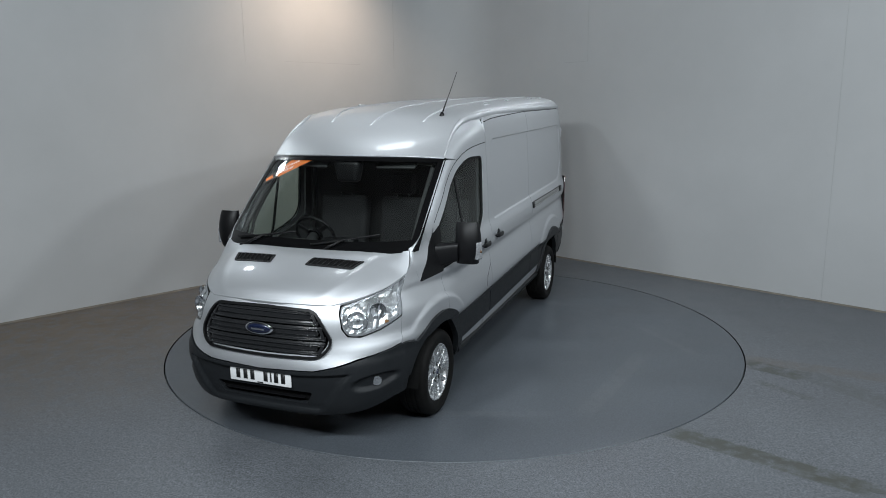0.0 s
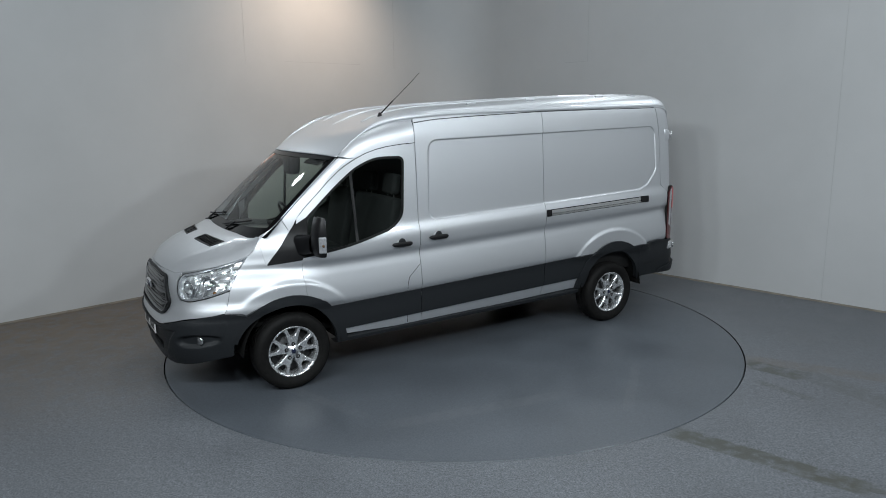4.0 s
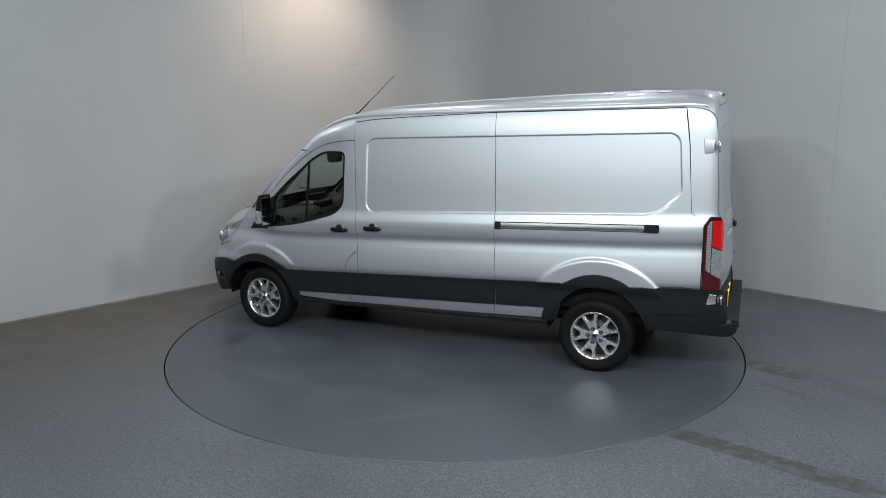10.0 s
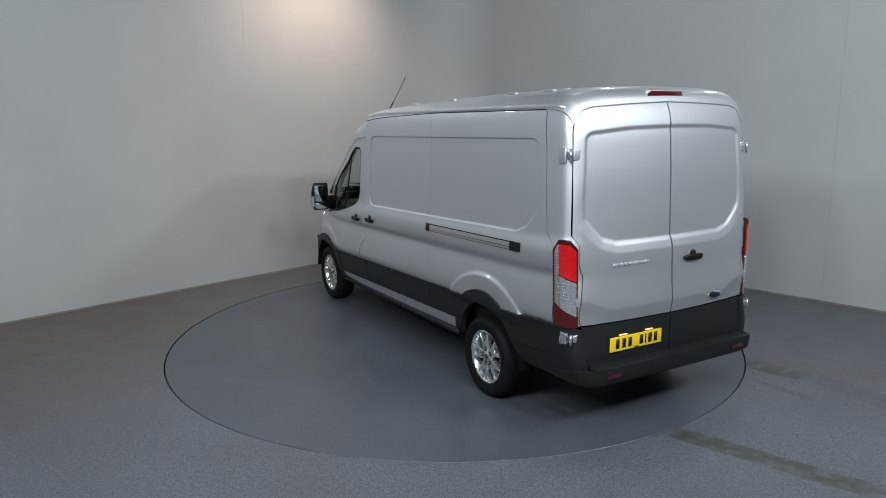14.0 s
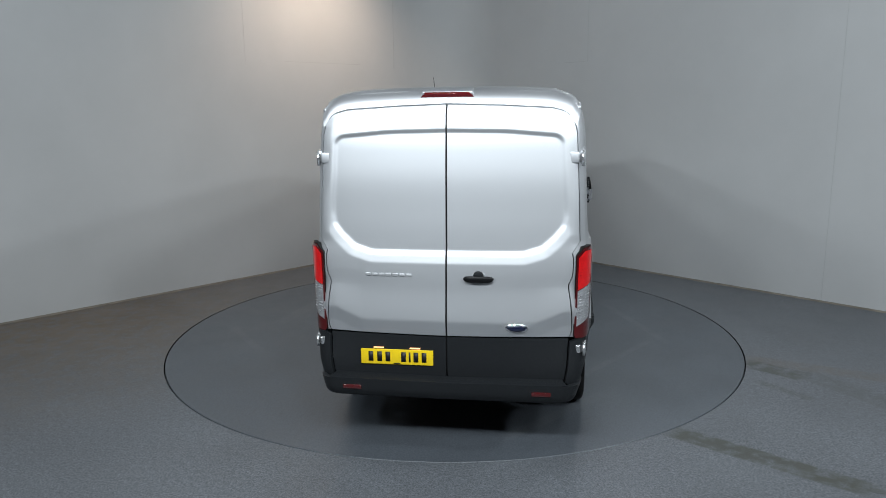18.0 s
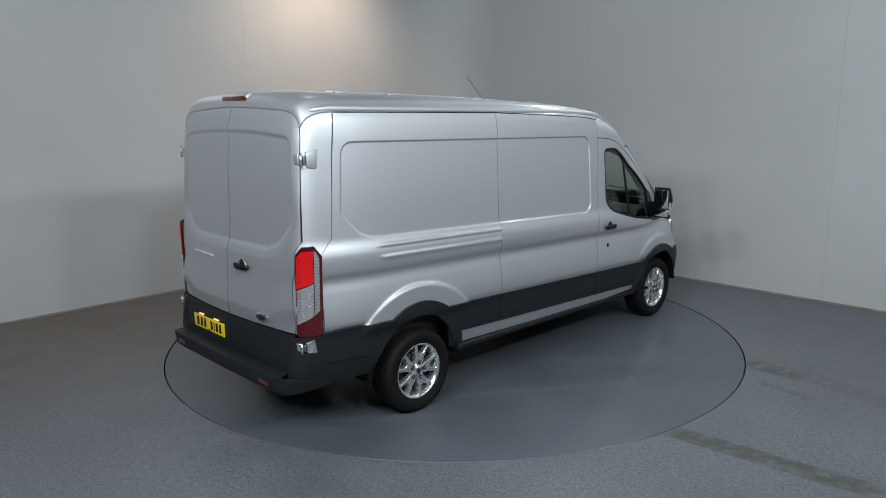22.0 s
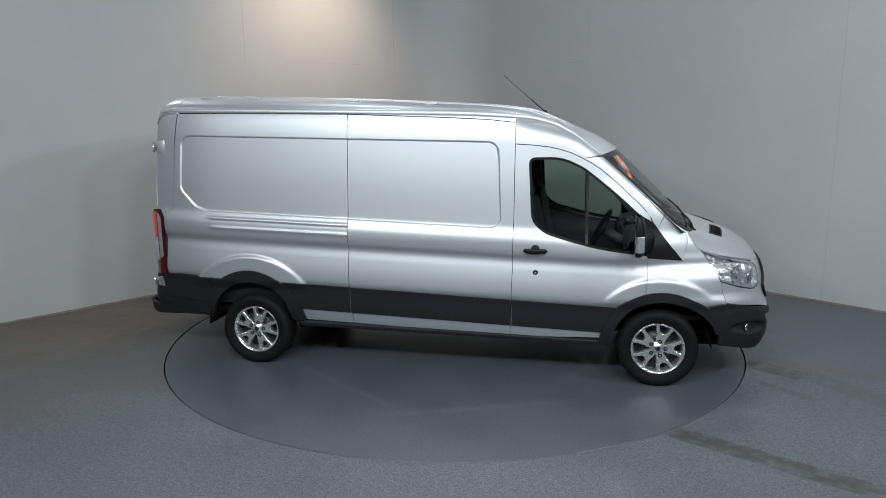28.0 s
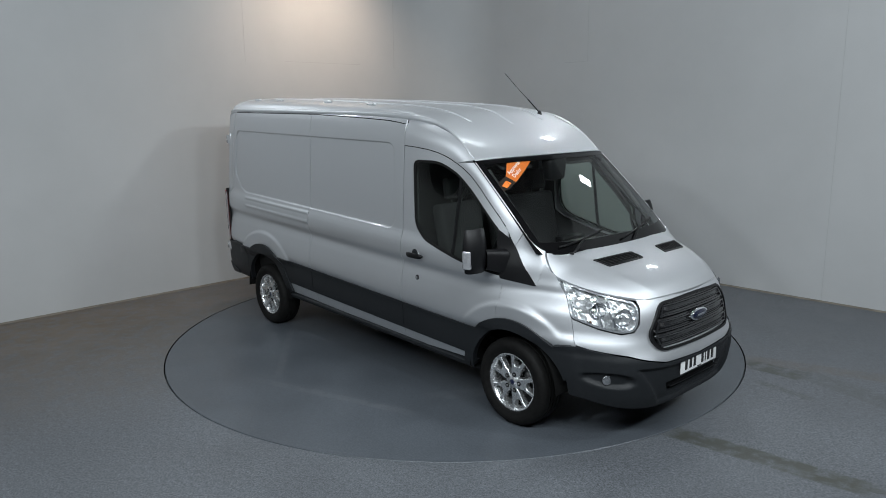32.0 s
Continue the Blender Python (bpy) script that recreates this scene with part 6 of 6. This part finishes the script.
    ring = [(0.19 * math.cos(a), 0.19 * math.sin(a), 0) for a in [2 * math.pi * k / 36 for k in range(37)]]
    part("wheel_rim", moved(tube_bm(ring, 0.016, 10), m), M_BLACK, st)
    part("wheel_boss", moved(lathe_bm([(0.0, 0.03), (0.06, 0.025), (0.075, 0.0), (0.07, -0.03)], 24, "z"), m), M_BLACK, st)
    for a in (0, 125, -125):
        part("wheel_spoke", moved(box_bm(-0.11, 0, 0, 0.14, 0.04, 0.018, 0.006), m @ Matrix.Rotation(radians(a), 4, "Z")), M_BLACK, st)
    part("column", tube_bm([m @ Vector((0, 0, -0.02)), m @ Vector((0, 0, -0.35))], 0.045, 14), M_DASH, st)
    # seats
    def seat(y, w):
        s = new("cab_seat")
        s.parent = van
        tagged(s, "dark grey cloth cab seat")
        part("cushion", box_bm(1.05, y, 0.93, 0.50, w, 0.16, 0.05, 4), M_SEAT, s)
        part("backrest", moved(box_bm(0, 0, 0, 0.14, w, 0.66, 0.05, 4), Matrix.Translation((0.78, y, 1.27)) @ Matrix.Rotation(radians(-12), 4, "Y")), M_SEAT, s)
        part("pedestal", box_bm(1.02, y, 0.72, 0.42, w * 0.8, 0.24, 0.02), M_BLACK, s)
        for q in ((0,) if w < 0.6 else (-0.24, 0.24)):
            part("headrest", moved(box_bm(0, 0, 0, 0.09, 0.25, 0.20, 0.04, 4), Matrix.Translation((0.705, y + q, 1.72)) @ Matrix.Rotation(radians(-8), 4, "Y")), M_SEAT, s)
            for h in (-0.06, 0.06):
                part("headrest_post", tube_bm([(0.72, y + q + h, 1.55), (0.71, y + q + h, 1.66)], 0.007, 8), M_CHROME, s)
    seat(-0.45, 0.50)
    seat(0.40, 0.88)
    # mirror housing, sensor block and sun visors at the top of the screen
    part("screen_sensor_box", moved(taper_bm(box_bm(0, 0, 0, 0.11, 0.20, 0.19, 0.04, 3), 1.25), Matrix.Translation((1.47, 0.0, 1.905))), M_BLACK, van, "black sensor box on the windscreen")
    for y in (-0.42, 0.42):
        part("sun_visor", moved(box_bm(0, 0, 0, 0.16, 0.36, 0.02, 0.008), Matrix.Translation((1.36, y, 1.97)) @ Matrix.Rotation(radians(28), 4, "Y")), M_DASH, van, "dark grey sun visor")


def build_screen_things(van, screen, bonnet):
    # cowl between glass and bonnet
    rows = []
    for k in range(41):
        u = -1 + k / 20
        a, b = screen(u, 0.02), bonnet(u * 0.985, 0.012)
        rows.append([a + Vector((0, 0, -0.004)), a.lerp(b, 0.4) + Vector((0, 0, -0.02)), b + Vector((0.0, 0, -0.012)), b + Vector((0.03, 0, -0.05))])
    bm = grid_bm(rows)
    bmesh.ops.recalc_face_normals(bm, faces=bm.faces)
    part("scuttle", bm, M_BLACK, van, "black scuttle under the windscreen")
    # air vents in the bonnet
    def uv(x, y):
        best = min(((i / 80, j / 80) for i in range(0, 81) for j in range(0, 81)), key=lambda q: (bonnet(q[0], q[1]) - Vector((x, y, bonnet(q[0], q[1]).z))).length)
        return best
    corners = [uv(x, y) for x, y in ((2.37, 0.165), (2.305, 0.565), (2.425, 0.525), (2.475, 0.15))]
    for side in (1, -1):
        def on(u, v, up=0.0):
            p = bonnet(u * side, v)
            return p + Vector((0.25, 0, 0.97)) * up
        vent = new("bonnet_vent")
        vent.parent = van
        tagged(vent, "black slatted bonnet air vent")
        ring = rounded(corners, 0.02, 4)
        part("frame", sheet(ring, lambda u, v: on(u, v, 0.006), hole=inset_poly(ring, 0.022), step=0.05, gap=0, depth=0.008), M_BLACK, vent)
        part("mesh", sheet(inset_poly(ring, 0.01), lambda u, v: on(u, v, 0.002), step=0.1, gap=0, depth=0), M_UNDER, vent)
        (u0, v0), (u1, v1), (u2, v2), (u3, v3) = corners
        for k in range(1, 9):
            t = k / 9
            a = on(u0 + (u1 - u0) * t, v0 + (v1 - v0) * t, 0.004)
            b = on(u3 + (u2 - u3) * t, v3 + (v2 - v3) * t, 0.004)
            part("slat", tube_bm([a.lerp(b, 0.08), a.lerp(b, 0.92)], 0.005, 6), M_BLACK, vent)
    # wipers
    for u0, u1, piv in ((0.66, 0.02, 0.10), (-0.18, -0.80, -0.72)):
        wp = new("wiper")
        wp.parent = van
        tagged(wp, "black windscreen wiper")
        lift = Vector((0.012, 0, 0.014))
        bl = [screen(u0 + (u1 - u0) * k / 10, 0.17 - 0.11 * k / 10) + lift for k in range(11)]
        part("blade", tube_bm(bl, 0.008, 8), M_BLACK, wp)
        pv = screen(piv, 0.0) + Vector((0.004, 0, -0.012))
        part("arm", tube_bm([pv, pv.lerp(bl[5], 0.5) + Vector((0.010, 0, 0.010)), bl[5] + Vector((0.006, 0, 0.006))], 0.011, 8, [0.014, 0.011, 0.007]), M_BLACK, wp)
        part("pivot", moved(lathe_bm([(0.0, 0.03), (0.018, 0.028), (0.022, 0.0)], 14, "z"), Matrix.Translation(pv)), M_BLACK, wp)
    # dealer's flag sticker inside the glass
    st = new("screen_sticker")
    st.parent = van
    tagged(st, "orange flag sticker with white lettering")
    def tri(pts, mat, nm, inset):
        return part(nm, sheet(pts, lambda u, v: screen(u, v, inset), step=0.05, gap=0, depth=0), mat, st)
    tri([(-0.40, 0.955), (-0.685, 0.95), (-0.80, 0.805), (-0.745, 0.735)], M_ORANGE, "flag", 0.004)
    tri([(-0.80, 0.805), (-0.90, 0.75), (-0.955, 0.635), (-0.85, 0.67), (-0.745, 0.735)], M_STICKER_DARK, "flag_tail", 0.004)
    tri([(-0.80, 0.725), (-0.835, 0.755), (-0.905, 0.70), (-0.875, 0.675)], M_ORANGE, "tail_bar", 0.0)
    for i, word in enumerate(("Approved", "Dealer")):
        cu = bpy.data.curves.new("sticker_word", "FONT")
        cu.body, cu.size, cu.extrude = word, 0.050, 0.0004
        tmp = bpy.data.objects.new("tmp", cu)
        scene.collection.objects.link(tmp)
        dg = bpy.context.evaluated_depsgraph_get()
        me = bpy.data.meshes.new_from_object(tmp.evaluated_get(dg))
        bpy.data.objects.remove(tmp)
        me.name = "sticker_word"
        p0, ax, ay = screen(-0.755 + 0.025 * i, 0.812 - 0.036 * i), (screen(-0.50, 0.94) - screen(-0.755, 0.79)).normalized(), None
        nrm = (screen(-0.6, 0.8) - screen(-0.5, 0.8)).cross(screen(-0.6, 0.9) - screen(-0.6, 0.8)).normalized()
        if nrm.x < 0:
            nrm = -nrm
        ay = nrm.cross(ax)
        m = Matrix(((ax.x, ay.x, nrm.x, p0.x), (ax.y, ay.y, nrm.y, p0.y), (ax.z, ay.z, nrm.z, p0.z), (0, 0, 0, 1)))
        me.transform(Matrix.Translation(nrm * 0.002) @ m)
        me.materials.clear()
        me.materials.append(M_STICKER_TXT)
        ob = new("sticker_word", me)
        ob.parent = st


build_tail(VAN)
build_nose(VAN)
build_cladding(VAN)
build_fittings(VAN)
build_wheels(VAN)
build_cab(VAN)
build_screen_things(VAN, SCREEN, BONNET)


# ---- what moves ----
def heading(t):
    """The way the turntable has turned, in degrees."""
    return ((((-2.87063e-06 * t + 0.000254337) * t - 0.00775556) * t + 0.0917417) * t - 9.57907) * t - 110.807


def motions():
    times = [CLIP * k / 64 for k in range(65)]
    walk(TURNTABLE, [(t, pose(0, 0, 0, 0, 0, heading(t))) for t in times])
    walk(VAN, [(t, pose(0, 0, 0, 0, 0, heading(t)) @ Matrix.Translation((0.1756, -0.3209, 0.0))) for t in times])


motions()
